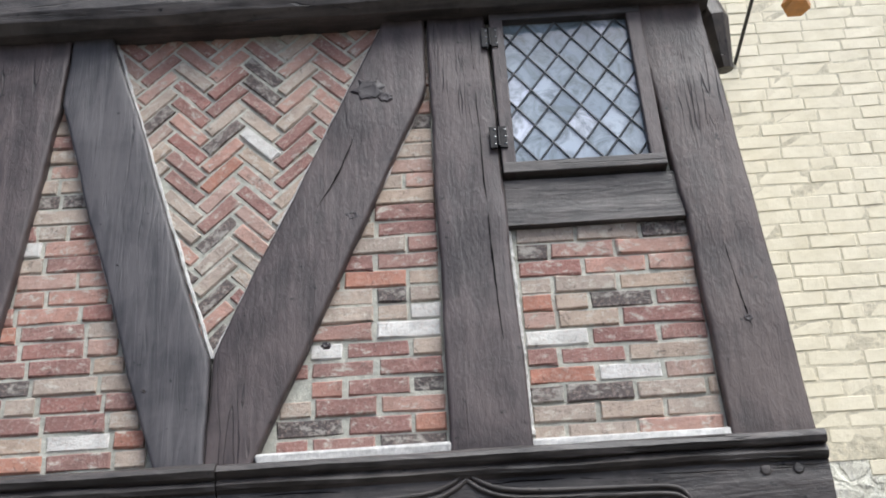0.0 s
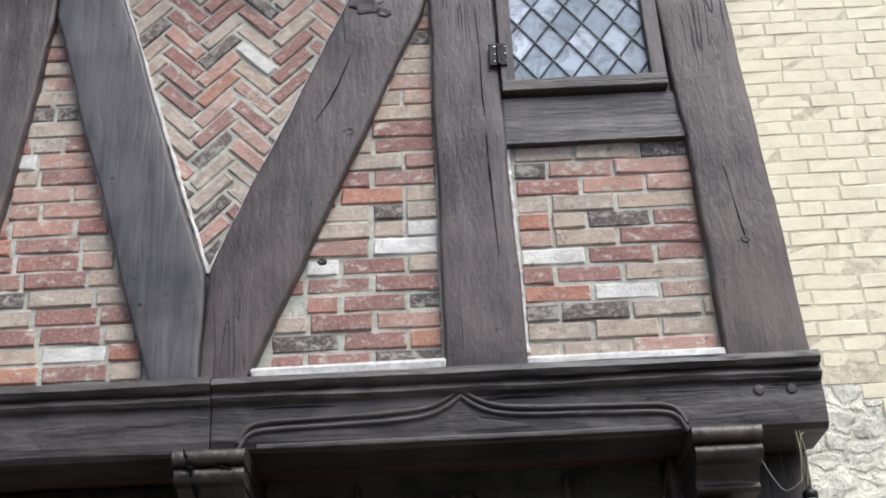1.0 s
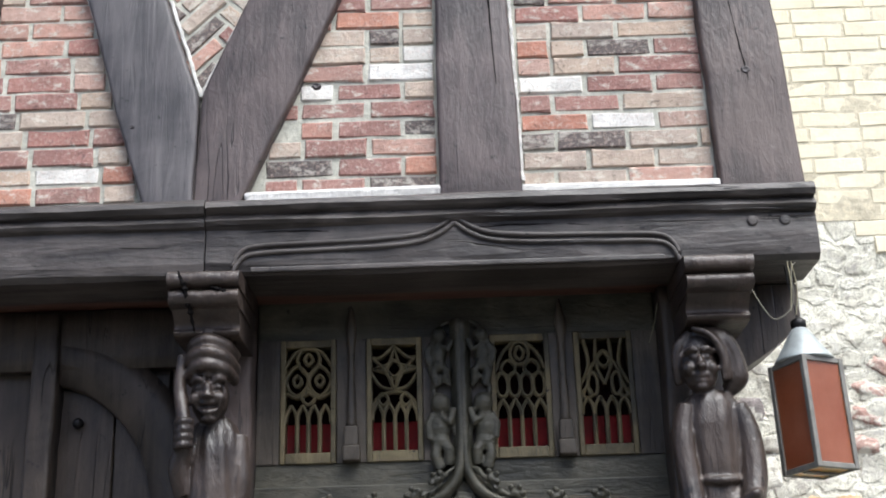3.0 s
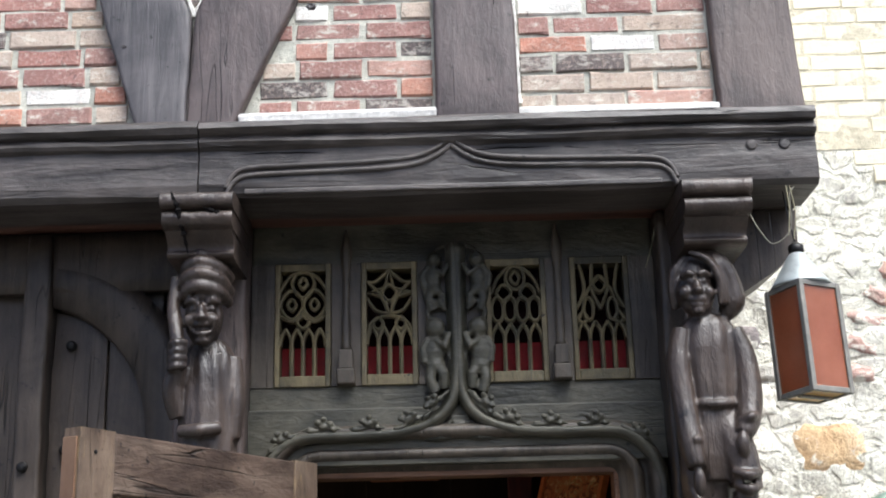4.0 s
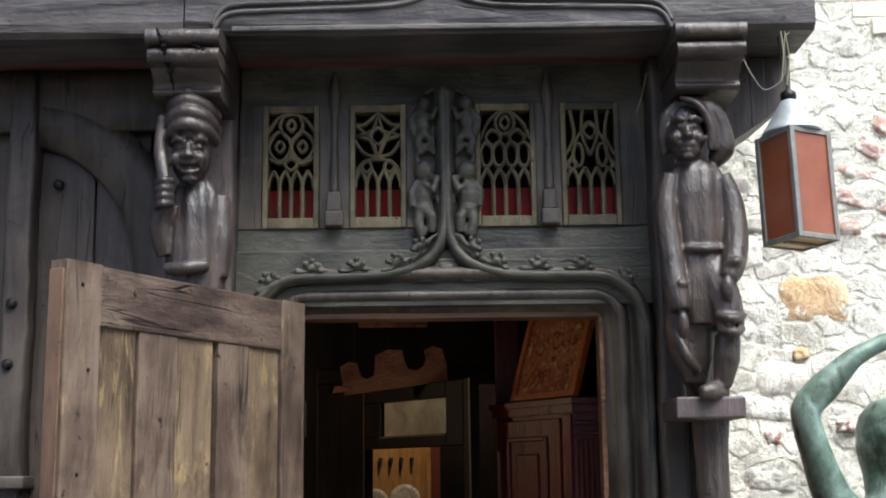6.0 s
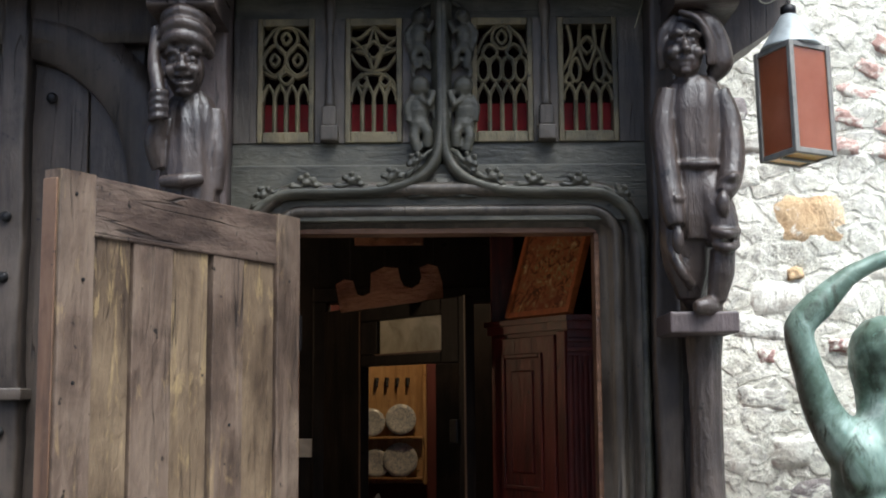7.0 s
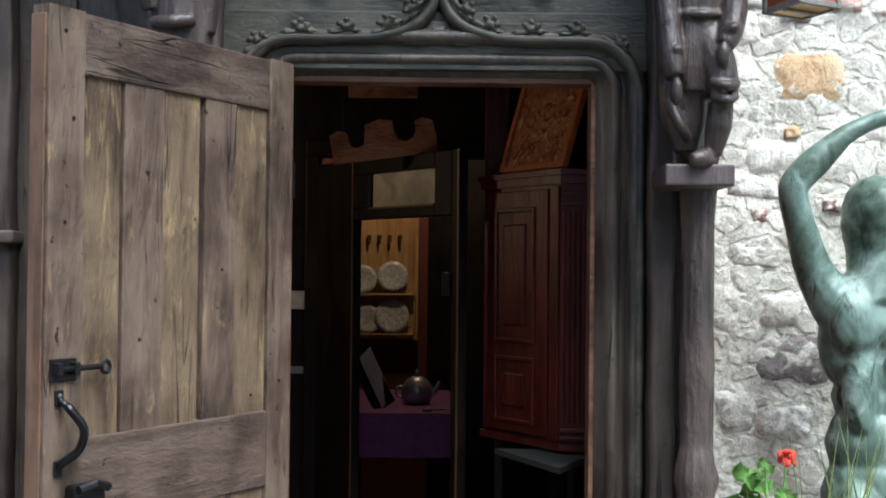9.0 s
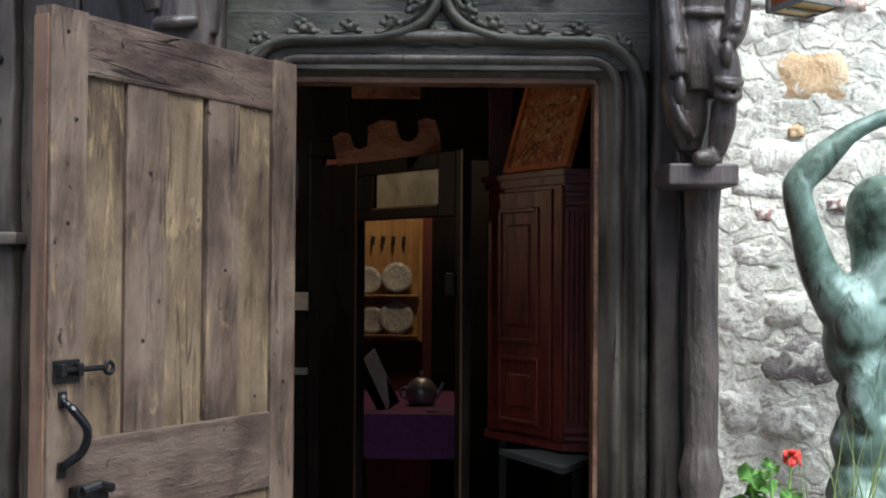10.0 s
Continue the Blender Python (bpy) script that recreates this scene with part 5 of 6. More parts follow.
def brick_mesh(name, seed, w, h, d, chip=0.004):
    """A worn brick face with its returns, front towards -y."""
    b = bmesh.new()
    us, ts = (-1, -0.95, 0, 0.95, 1), (-1, -0.84, 0.84, 1)
    nx, nz = len(us) - 1, len(ts) - 1
    g = [[None] * (nz + 1) for _ in range(nx + 1)]
    for i in range(nx + 1):
        for j in range(nz + 1):
            u, t = us[i], ts[j]
            e = max(abs(u), abs(t)) > 0.99
            q = Vector((u * 1.5 + seed, t * 0.9, seed * 2))
            g[i][j] = b.verts.new((u * w / 2 + chip * noise.noise(q * 2.1) * (abs(u) > 0.99), e * 0.0045 + chip * 0.9 * noise.noise(q * 3), t * h / 2 + chip * 1.1 * noise.noise(q * 2.7 + Vector((5, 0, 0))) * (abs(t) > 0.9)))
    for i in range(nx):
        for j in range(nz):
            b.faces.new((g[i][j], g[i + 1][j], g[i + 1][j + 1], g[i][j + 1]))
    rim = [g[i][0] for i in range(nx + 1)] + [g[nx][j] for j in range(1, nz + 1)] + [g[i][nz] for i in range(nx - 1, -1, -1)] + [g[0][j] for j in range(nz - 1, 0, -1)]
    back = [b.verts.new((p.co.x, d, p.co.z)) for p in rim]
    for i in range(len(rim)):
        j = (i + 1) % len(rim)
        b.faces.new((rim[j], rim[i], back[i], back[j]))
    bmesh.ops.recalc_face_normals(b, faces=b.faces)
    me = bpy.data.meshes.new(name)
    b.to_mesh(me)
    b.free()
    return me

# ---- bronze statue and the flowers beside the wall ----
k = Mat("verdigris_bronze", 0.45, 0.1, 0.5)
v = k.mapped((1, 1, 1))
n1, n2, n3 = k.noise(v, 4, 6, 0.65, 0.8), k.noise(k.mapped((1, 1, 0.35)), 14, 7, 0.7, 1.0), k.noise(v, 70, 5, 0.7)
c = k.ramp(n1, [(0.25, (0.026, 0.040, 0.028)), (0.44, (0.085, 0.130, 0.098)), (0.57, (0.19, 0.27, 0.225)), (0.72, (0.50, 0.58, 0.54))])
c = k.mix(k.gray(n2, 0.52, 0.64), c, (0.028, 0.040, 0.024))
c = k.mix(k.gray(n3, 0.6, 0.75), c, (0.16, 0.30, 0.25))
k.color(c).rough(n2, 0.35, 0.6).bump(n3, 0.2, 0.003).bump(n1, 0.2, 0.006)
SK, SY = 1.463, 0.45        # life size, close to the wall


def sp(x, d, z):
    return (x * SK, SY + d * SK, 1.6 + (z - 1.6) * SK)


def lump(x, d, z, rx, ry, rz):
    return (sp(x, d, z), (rx * SK, ry * SK, rz * SK))


def limb(*pts):
    return ([sp(*p[:3]) for p in pts], [p[3] * SK for p in pts])


lumps = [lump(0.948, 0.0, 1.742, 0.074, 0.088, 0.080), lump(0.942, 0.01, 1.690, 0.062, 0.075, 0.075), lump(0.885, 0.02, 1.712, 0.008, 0.014, 0.024),
         limb((0.945, 0.01, 1.68, 0.060), (0.945, 0.0, 1.60, 0.058), (0.945, 0.0, 1.55, 0.075)),
         lump(0.872, 0.0, 1.46, 0.050, 0.055, 0.10), limb((0.905, 0.0, 1.47, 0.045), (0.862, 0.0, 1.535, 0.056), (0.812, -0.005, 1.612, 0.042), (0.780, -0.02, 1.70, 0.034), (0.760, -0.03, 1.770, 0.032), (0.766, -0.03, 1.802, 0.033), (0.805, -0.03, 1.842, 0.034), (0.868, -0.03, 1.900, 0.023), (0.915, -0.03, 1.925, 0.018)),
         lump(0.757, -0.03, 1.790, 0.031, 0.032, 0.031),
         limb((0.905, -0.03, 1.922, 0.018), (0.96, -0.03, 1.942, 0.020), (1.02, -0.02, 1.938, 0.016), (1.06, -0.02, 1.93, 0.010)),
         lump(1.030, 0.0, 1.46, 0.050, 0.055, 0.10), limb((0.995, 0.0, 1.47, 0.045), (1.040, 0.0, 1.535, 0.056), (1.09, -0.005, 1.612, 0.041), (1.125, -0.02, 1.70, 0.033), (1.145, -0.03, 1.782, 0.029)),
         limb((1.146, -0.03, 1.788, 0.030), (1.10, -0.03, 1.838, 0.034), (1.05, -0.03, 1.900, 0.023), (1.01, -0.03, 1.93, 0.018)),
         limb((0.865, 0.0, 1.545, 0.052), (0.950, -0.005, 1.560, 0.060), (1.035, 0.0, 1.545, 0.052)),
         lump(0.950, 0.0, 1.49, 0.128, 0.075, 0.085), lump(0.950, 0.005, 1.42, 0.112, 0.075, 0.10), lump(0.950, 0.01, 1.34, 0.096, 0.068, 0.09),
         lump(0.950, 0.005, 1.24, 0.112, 0.078, 0.10), lump(0.950, 0.0, 1.13, 0.122, 0.085, 0.11),
         lump(0.888, -0.045, 1.50, 0.058, 0.040, 0.075), lump(1.012, -0.045, 1.50, 0.058, 0.040, 0.075), lump(0.896, -0.050, 1.36, 0.038, 0.028, 0.10), lump(1.004, -0.050, 1.36, 0.038, 0.028, 0.10),
         lump(0.888, -0.05, 1.09, 0.066, 0.062, 0.080), lump(1.012, -0.05, 1.09, 0.066, 0.062, 0.080),
         limb((0.888, 0.0, 1.07, 0.078), (0.885, 0.0, 0.92, 0.068), (0.892, 0.01, 0.78, 0.048), (0.890, 0.03, 0.70, 0.047), (0.892, 0.03, 0.58, 0.030)),
         limb((1.012, 0.0, 1.07, 0.078), (1.020, -0.02, 0.92, 0.068), (1.016, -0.02, 0.78, 0.048), (1.014, 0.0, 0.70, 0.047), (1.012, 0.02, 0.58, 0.030)),
         limb((0.892, 0.04, 0.575, 0.030), (0.888, -0.05, 0.566, 0.020)), limb((1.012, 0.03, 0.575, 0.030), (1.016, -0.06, 0.566, 0.020))]
carved_figure(lumps, "green-patinated bronze statue with arms raised, on a plinth", 0.009, k.m, name="bronze_statue")
b = roughen(box(bmesh.new(), 1.10, 1.70, SY - 0.26, SY + 0.24, 0.0, 0.068, 0.01), 0.003, 12)
tagged(part("plinth", b, M_STONE[1]), "pale stone plinth under the bronze statue", "plinth")

M_GREEN = Mat("geranium_leaf", 0.55)
nz = M_GREEN.noise(M_GREEN.mapped((1, 1, 1), vary=True), 30, 4)
M_GREEN.color(M_GREEN.ramp(nz, [(0.3, (0.18, 0.40, 0.07)), (0.7, (0.32, 0.58, 0.16))]))
M_PETAL = plain("red_petal", (0.62, 0.03, 0.02), 0.6, 0.0, 0.2, 60)
GX, GY = 1.005, 0.20
geranium = thing("geranium", GX, GY, 0.0, "red geranium with round green leaves in a clay pot", "plant")
part("pot", lathe(bmesh.new(), [(0.10, 0.0), (0.14, 0.30), (0.15, 0.30), (0.15, 0.36), (0.125, 0.36), (0.12, 0.32), (0.0, 0.32)], GX, GY, 24), plain("terracotta", (0.36, 0.14, 0.07), 0.85), geranium, "terracotta pot")
rnd = random.Random(5)
for x, z, r in ((0.918, 1.000, 0.046), (0.962, 0.985, 0.040), (0.945, 0.945, 0.036), (0.975, 1.035, 0.026), (1.02, 0.955, 0.034), (0.90, 0.90, 0.05), (0.99, 0.90, 0.05), (1.05, 0.90, 0.05), (0.95, 0.86, 0.05)):
    y = GY + rnd.uniform(-0.05, 0.05)
    part("stem", tube(smooth_path([(GX, GY, 0.32), (GX + (x - GX) * 0.6, y, z - 0.25), (x, y + 0.01, z)], 4), 0.004, 6), M_GREEN.m, geranium)
    b = bmesh.new()
    c = b.verts.new((0, 0, 0.0))
    rim = [b.verts.new((r * (1 + 0.08 * math.cos(7 * a)) * math.cos(a), r * (1 + 0.08 * math.cos(7 * a)) * math.sin(a), 0.012 * math.cos(3 * a) + 0.006)) for a in np.linspace(0.25, 2 * math.pi - 0.25, 22)]
    for p, q in zip(rim, rim[1:]):
        b.faces.new((c, p, q))
    bmesh.ops.solidify(b, geom=b.faces[:], thickness=0.001)
    b.transform(pose(x, y, z, rnd.uniform(30, 60), rnd.uniform(-20, 20), rnd.uniform(-30, 30)))
    part("leaf", b, M_GREEN.m, geranium, smooth=True)
part("stem", tube([(GX, GY, 0.32), (1.015, GY, 0.8), (1.032, GY - 0.01, 1.045)], 0.004, 6), M_GREEN.m, geranium)
b = bmesh.new()
for i in range(16):
    a, e = rnd.uniform(0, 6.28), rnd.uniform(-0.4, 1.2)
    d = Vector((math.cos(a) * math.cos(e), math.sin(a) * math.cos(e), math.sin(e))) * 0.022
    q = bmesh.new()
    bmesh.ops.create_icosphere(q, subdivisions=1, radius=0.015)
    join(b, q, Matrix.Translation(Vector((1.034, GY - 0.01, 1.058)) + d) @ Matrix.Rotation(a, 4, "Z") @ Matrix.Rotation(e, 4, "Y") @ Matrix.Diagonal((0.4, 1, 1, 1)))
part("flower_head", b, M_PETAL, geranium, "bright red blossom")
b = bmesh.new()
M_BLADE = plain("dry_green_grass", (0.20, 0.25, 0.08), 0.6)
for i in range(26):
    x0, y0 = 1.17 + rnd.uniform(-0.12, 0.20), 0.10 + rnd.uniform(-0.06, 0.06)
    shift, hgt = rnd.uniform(-0.16, 0.22), rnd.uniform(0.95, 1.22)
    pts = smooth_path([(x0, y0, 0.0), (x0 + shift * 0.25, y0, hgt * 0.6), (x0 + shift, y0 - 0.02, hgt)], 4)
    tube(pts, [0.003] * (len(pts) - 3) + [0.002, 0.0012, 0.0004], 4, b)
tagged(part("long_grass", b, M_BLADE), "tuft of long thin grass blades by the statue", "grass", kind="stuff")


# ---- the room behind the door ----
# both wall colours carry the dimness of the room
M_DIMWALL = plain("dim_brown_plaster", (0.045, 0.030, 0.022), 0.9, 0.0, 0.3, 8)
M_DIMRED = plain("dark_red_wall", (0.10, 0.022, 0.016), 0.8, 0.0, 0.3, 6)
b = bmesh.new()
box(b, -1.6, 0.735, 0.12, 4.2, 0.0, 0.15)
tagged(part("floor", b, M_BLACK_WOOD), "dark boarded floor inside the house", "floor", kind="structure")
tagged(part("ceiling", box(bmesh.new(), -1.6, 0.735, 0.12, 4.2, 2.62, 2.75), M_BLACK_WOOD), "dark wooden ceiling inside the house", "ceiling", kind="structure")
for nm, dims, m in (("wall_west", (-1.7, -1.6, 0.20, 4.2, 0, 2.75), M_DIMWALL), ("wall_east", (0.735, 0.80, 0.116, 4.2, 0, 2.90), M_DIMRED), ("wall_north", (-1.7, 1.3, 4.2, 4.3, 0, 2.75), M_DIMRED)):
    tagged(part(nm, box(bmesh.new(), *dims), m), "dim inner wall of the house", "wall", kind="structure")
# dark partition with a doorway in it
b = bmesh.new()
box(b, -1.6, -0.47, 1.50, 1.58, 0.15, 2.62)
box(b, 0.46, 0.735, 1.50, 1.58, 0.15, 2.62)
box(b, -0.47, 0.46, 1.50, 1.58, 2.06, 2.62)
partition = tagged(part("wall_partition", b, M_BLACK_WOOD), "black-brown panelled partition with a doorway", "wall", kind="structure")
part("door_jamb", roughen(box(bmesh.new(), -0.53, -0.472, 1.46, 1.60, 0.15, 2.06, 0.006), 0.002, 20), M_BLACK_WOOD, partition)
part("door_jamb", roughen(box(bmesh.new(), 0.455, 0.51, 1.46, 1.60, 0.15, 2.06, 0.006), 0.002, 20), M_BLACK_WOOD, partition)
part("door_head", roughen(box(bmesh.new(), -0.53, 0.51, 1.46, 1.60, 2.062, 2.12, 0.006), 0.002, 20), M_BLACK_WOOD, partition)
M_EDGE = plain("worn_brown_edge", (0.10, 0.055, 0.030), 0.4)
door_2 = new("door_2")
door_2.matrix_basis = pose(-0.468, 1.47, 0.0, 0, 0, -52.9)
tagged(door_2, "dark inner door standing ajar, with a small upper pane and an open lower light", "door", kind="structure")
# the room's reflected glow is put into this pane's pale mottled colour
k = Mat("dusty_old_pane", 0.25, 0.0, 0.5)
c = k.noise(k.mapped((1, 1, 1)), 9, 5, 0.6, 0.6)
k.color(k.ramp(c, [(0.3, (0.30, 0.27, 0.19)), (0.7, (0.62, 0.58, 0.46))]))


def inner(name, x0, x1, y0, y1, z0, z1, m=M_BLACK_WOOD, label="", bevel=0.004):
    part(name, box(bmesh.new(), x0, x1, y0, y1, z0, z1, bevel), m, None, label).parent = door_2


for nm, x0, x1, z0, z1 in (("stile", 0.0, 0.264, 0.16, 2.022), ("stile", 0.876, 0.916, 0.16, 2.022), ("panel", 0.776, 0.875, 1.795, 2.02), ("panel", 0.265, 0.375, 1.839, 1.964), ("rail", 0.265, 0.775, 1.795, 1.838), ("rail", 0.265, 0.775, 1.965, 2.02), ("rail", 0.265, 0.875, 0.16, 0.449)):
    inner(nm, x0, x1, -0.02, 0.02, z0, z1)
inner("pane", 0.377, 0.774, -0.006, 0.0, 1.840, 1.963, k.m, "glass with the room's pale glow painted on", 0.0)
# thin brown strips paint the highlights along the door's edges
for x in (0.262, 0.914):
    inner("worn_edge", x - 0.003, x + 0.004, -0.024, -0.0205, 0.5, 2.02, M_EDGE, "worn brown edge", 0.0)
inner("moulding", 0.372, 0.778, -0.026, -0.0205, 1.832, 1.839, M_EDGE, "", 0.0)
inner("latch", 0.84, 0.88, -0.035, -0.0205, 1.52, 1.60, M_IRON)

# crenellated wooden sign hanging in the hall
M_CARVE = wood("orange_carved_sign", (0.05, 0.014, 0.006), (0.20, 0.06, 0.022), (0.42, 0.18, 0.08), "x", stretch=1.6, patch=(0.50, 0.24, 0.10), tool=0.8, cracks=0.0)
b = bmesh.new()
out = [(-0.20, 0.0), (0.20, 0.0), (0.205, 0.06), (0.195, 0.125), (0.16, 0.140), (0.125, 0.130), (0.128, 0.095), (0.115, 0.068), (0.085, 0.055), (0.055, 0.068), (0.045, 0.10), (0.042, 0.140), (-0.01, 0.152), (-0.065, 0.135), (-0.072, 0.085), (-0.078, 0.060), (-0.105, 0.050), (-0.128, 0.060), (-0.138, 0.115), (-0.17, 0.125), (-0.205, 0.110)]
loft(b, [[(x, y, z) for x, z in out] for y in (-0.012, 0.012)])
sign = tagged(part("castle_sign", b, M_CARVE), "carved orange wooden sign shaped like castle battlements", "sign")
sign.matrix_basis = pose(-0.190, 0.935, 2.003, 0, -7.5, 0) @ Matrix.Scale(0.925, 4)
tagged(part("hanging_board", roughen(box(bmesh.new(), -0.334, -0.08, 1.05, 1.07, 2.236, 2.34, 0.004), 0.002, 20), M_CARVE), "orange wooden board hung from the ceiling", "board")
part("cord", tube([(-0.16, 1.06, 2.30), (-0.16, 1.06, 2.63)], 0.003, 5), M_IRON, bpy.data.objects["hanging_board"])
for x in (-0.15, 0.15):
    part("cord", tube([(x - 0.19, 0.935, 2.08), (x - 0.19, 0.935, 2.63)], 0.003, 5), M_IRON)
    ob = scene.collection.objects[-1]
    tagged(ob, "thin dark cord holding the carved sign", "cord", "sign cords")

# red corner cabinet: a door on the slanting face, a fluted pilaster on the narrow one
CAB = [(0.16, 0.80), (0.388, 0.45), (0.475, 0.45), (0.70, 0.60), (0.70, 1.10), (0.30, 1.10)]
CAB_TURN = math.degrees(math.atan2(-0.35, 0.228))
cab = thing("cabinet", 0.42, 0.75, 1.05, "dark red panelled corner cabinet with a fluted pilaster", "cabinet")


def prism(pts, z0, z1, grow=0.0):
    cx, cy = 0.45, 0.78
    return loft(bmesh.new(), [[(x + grow * (x - cx), y + grow * (y - cy), z) for x, y in pts] for z in (z0, z1)])


part("body", prism(CAB, 1.055, 1.885), M_RED_WOOD, cab)
part("cornice", prism(CAB, 1.885, 1.912, 0.05), M_RED_WOOD, cab)
part("cornice", prism(CAB, 1.912, 1.930, 0.09), M_RED_WOOD, cab)
part("foot_moulding", prism(CAB, 1.040, 1.062, 0.04), M_RED_WOOD, cab)


def face(name, x0, x1, y0, y1, z0, z1, bevel, parent, label=""):
    b = box(bmesh.new(), x0, x1, y0, y1, z0, z1, bevel)
    b.transform(pose(0.16, 0.80, 0.0, 0, 0, CAB_TURN))
    return part(name, b, M_RED_WOOD, parent, label)


cab_door = face("door", 0.035, 0.365, -0.014, 0.0, 1.075, 1.870, 0.003, cab)
for z0, z1 in ((1.385, 1.800), (1.120, 1.310)):
    face("panel_frame", 0.085, 0.100, -0.022, -0.014, z0 - 0.015, z1 + 0.015, 0.003, cab_door)
    face("panel_frame", 0.290, 0.305, -0.022, -0.014, z0 - 0.015, z1 + 0.015, 0.003, cab_door)
    face("panel_frame", 0.100, 0.290, -0.022, -0.014, z0 - 0.015, z0, 0.003, cab_door)
    face("panel_frame", 0.100, 0.290, -0.022, -0.014, z1, z1 + 0.015, 0.003, cab_door)
    face("field", 0.135, 0.255, -0.020, -0.013, z0 + 0.04, z1 - 0.04, 0.006, cab_door)
face("stile", 0.372, 0.416, -0.010, 0.0, 1.065, 1.880, 0.003, cab)
for i in range(5):
    part("flute", tube([(0.398 + 0.0165 * i, 0.449, 1.13), (0.398 + 0.0165 * i, 0.449, 1.80)], 0.006, 8), M_RED_WOOD, cab)
for z in (1.072, 1.096, 1.815, 1.845):
    part("band", box(bmesh.new(), 0.388, 0.476, 0.438, 0.452, z, z + 0.014, 0.003), M_RED_WOOD, cab)
part("shelf", loft(bmesh.new(), [[(0.19, 0.56, z), (0.36, 0.16, z), (0.47, 0.40, z), (0.45, 0.56, z)] for z in (1.012, 1.030)]), plain("grey_green_shelf_paint", (0.022, 0.025, 0.023), 0.7), cab, "grey-green painted shelf")
for x, y in ((0.20, 0.80), (0.42, 0.50), (0.66, 0.64)):
    part("leg", box(bmesh.new(), x, x + 0.03, y, y + 0.03, 0.15, 1.05, 0.004), M_BLACK_WOOD, cab)
tagged(part("wall_pier", box(bmesh.new(), 0.162, 0.245, 0.86, 0.93, 1.93, 2.62, 0.004), M_RED_WOOD), "dark red wooden pier above the cabinet", "post", kind="structure")
# picture on the cabinet
k = Mat("dark_tapestry_print", 0.7)
v = k.mapped((1, 1, 1))
n1, n2 = k.noise(v, 22, 5, 0.65, 2.0), k.noise(v, 9, 3)
c = k.ramp(n1, [(0.3, (0.08, 0.025, 0.010)), (0.44, (0.12, 0.04, 0.015)), (0.50, (0.60, 0.20, 0.07)), (0.56, (0.22, 0.17, 0.05)), (0.64, (0.75, 0.52, 0.26))])
k.color(k.mix(k.gray(n2, 0.4, 0.7), c, (0.30, 0.08, 0.03)))
pic = new("picture")
pic.matrix_basis = pose(0.212, 0.735, 1.936, -18, 0, CAB_TURN)
tagged(pic, "leaning picture in an orange wooden frame on the cabinet", "picture")
M_ORANGE_FRAME = plain("orange_frame_wood", (0.45, 0.13, 0.04), 0.5, 0.0, 0.3, 40)
for nm, dims, m in (("canvas", (0.018, 0.327, -0.004, 0.008, 0.015, 0.44), k.m), ("frame_side", (0.0, 0.020, -0.014, 0.010, 0.0, 0.46), M_ORANGE_FRAME), ("frame_side", (0.325, 0.345, -0.014, 0.010, 0.0, 0.46), M_ORANGE_FRAME), ("frame_rail", (0.020, 0.325, -0.012, 0.010, 0.0, 0.02), M_ORANGE_FRAME), ("frame_rail", (0.020, 0.325, -0.012, 0.010, 0.44, 0.46), M_ORANGE_FRAME)):
    part(nm, box(bmesh.new(), *dims, 0.002), m).parent = pic

# table with a purple cloth, tea pot and menu stand
M_PURPLE = plain("purple_cloth", (0.16, 0.04, 0.14), 0.7, 0.0, 0.25, 40)
table = thing("table", -0.15, 2.1, 0.15, "small table behind the inner doorway", "table")
for x in (-0.42, 0.06):
    for y in (1.93, 2.95):
        part("leg", box(bmesh.new(), x, x + 0.03, y, y + 0.03, 0.15, 0.97, 0.003), M_BLACK_WOOD, table)
part("tabletop", box(bmesh.new(), -0.44, 0.095, 1.91, 3.0, 0.965, 0.985, 0.003), M_BLACK_WOOD, table)
b = bmesh.new()
loft(b, [[(x + 0.006 * noise.noise((x * 20, y * 9, z)), y, z) for x, y in ((-0.445 - e, 1.905 - e), (-0.2, 1.903 - e), (0.10 + e, 1.905 - e), (0.06 + e, 3.005 + e), (-0.445 - e, 3.005 + e))] for z, e in ((0.80, 0.004), (0.90, 0.003), (0.985, 0.0), (0.990, 0.0))])
tagged(part("tablecloth", b, M_PURPLE), "plain purple cloth laid over the small table", "tablecloth")
M_PEWTER = plain("dull_pewter", (0.34, 0.34, 0.33), 0.4, 0.7, 0.2, 30)
pot = thing("teapot", -0.092, 2.30, 0.990, "dull pewter teapot on the purple cloth", "teapot")
part("body", lathe(bmesh.new(), [(0.0, 0.990), (0.052, 0.990), (0.068, 1.010), (0.074, 1.040), (0.072, 1.070), (0.062, 1.082), (0.050, 1.100), (0.026, 1.116), (0.0, 1.120)], -0.092, 2.30, 20), M_PEWTER, pot, smooth=True)
part("lid_knob", ball(bmesh.new(), (-0.092, 2.30, 1.134), (0.010, 0.010, 0.018)), M_PEWTER, pot, smooth=True)
part("spout", tube(smooth_path([(-0.03, 2.30, 1.03), (-0.005, 2.30, 1.06), (0.010, 2.30, 1.095)], 4), [0.014] * 4 + [0.010] * 3 + [0.007] * 2, 10), M_PEWTER, pot, smooth=True)
part("handle", tube(smooth_path([(-0.155, 2.30, 1.07), (-0.185, 2.30, 1.065), (-0.185, 2.30, 1.03), (-0.155, 2.30, 1.02)], 4), 0.006, 8), M_PEWTER, pot, smooth=True)
tagged(part("spoon", tube(smooth_path([(-0.06, 1.97, 0.996), (0.0, 1.99, 0.998), (0.04, 2.0, 0.998)], 4), [0.010] * 3 + [0.003] * 6, 8), M_PEWTER), "pewter spoon lying on the purple cloth", "spoon")
stand = thing("menu_stand", -0.20, 2.08, 0.990, "leaning menu card in a dark stand on the table", "menu")
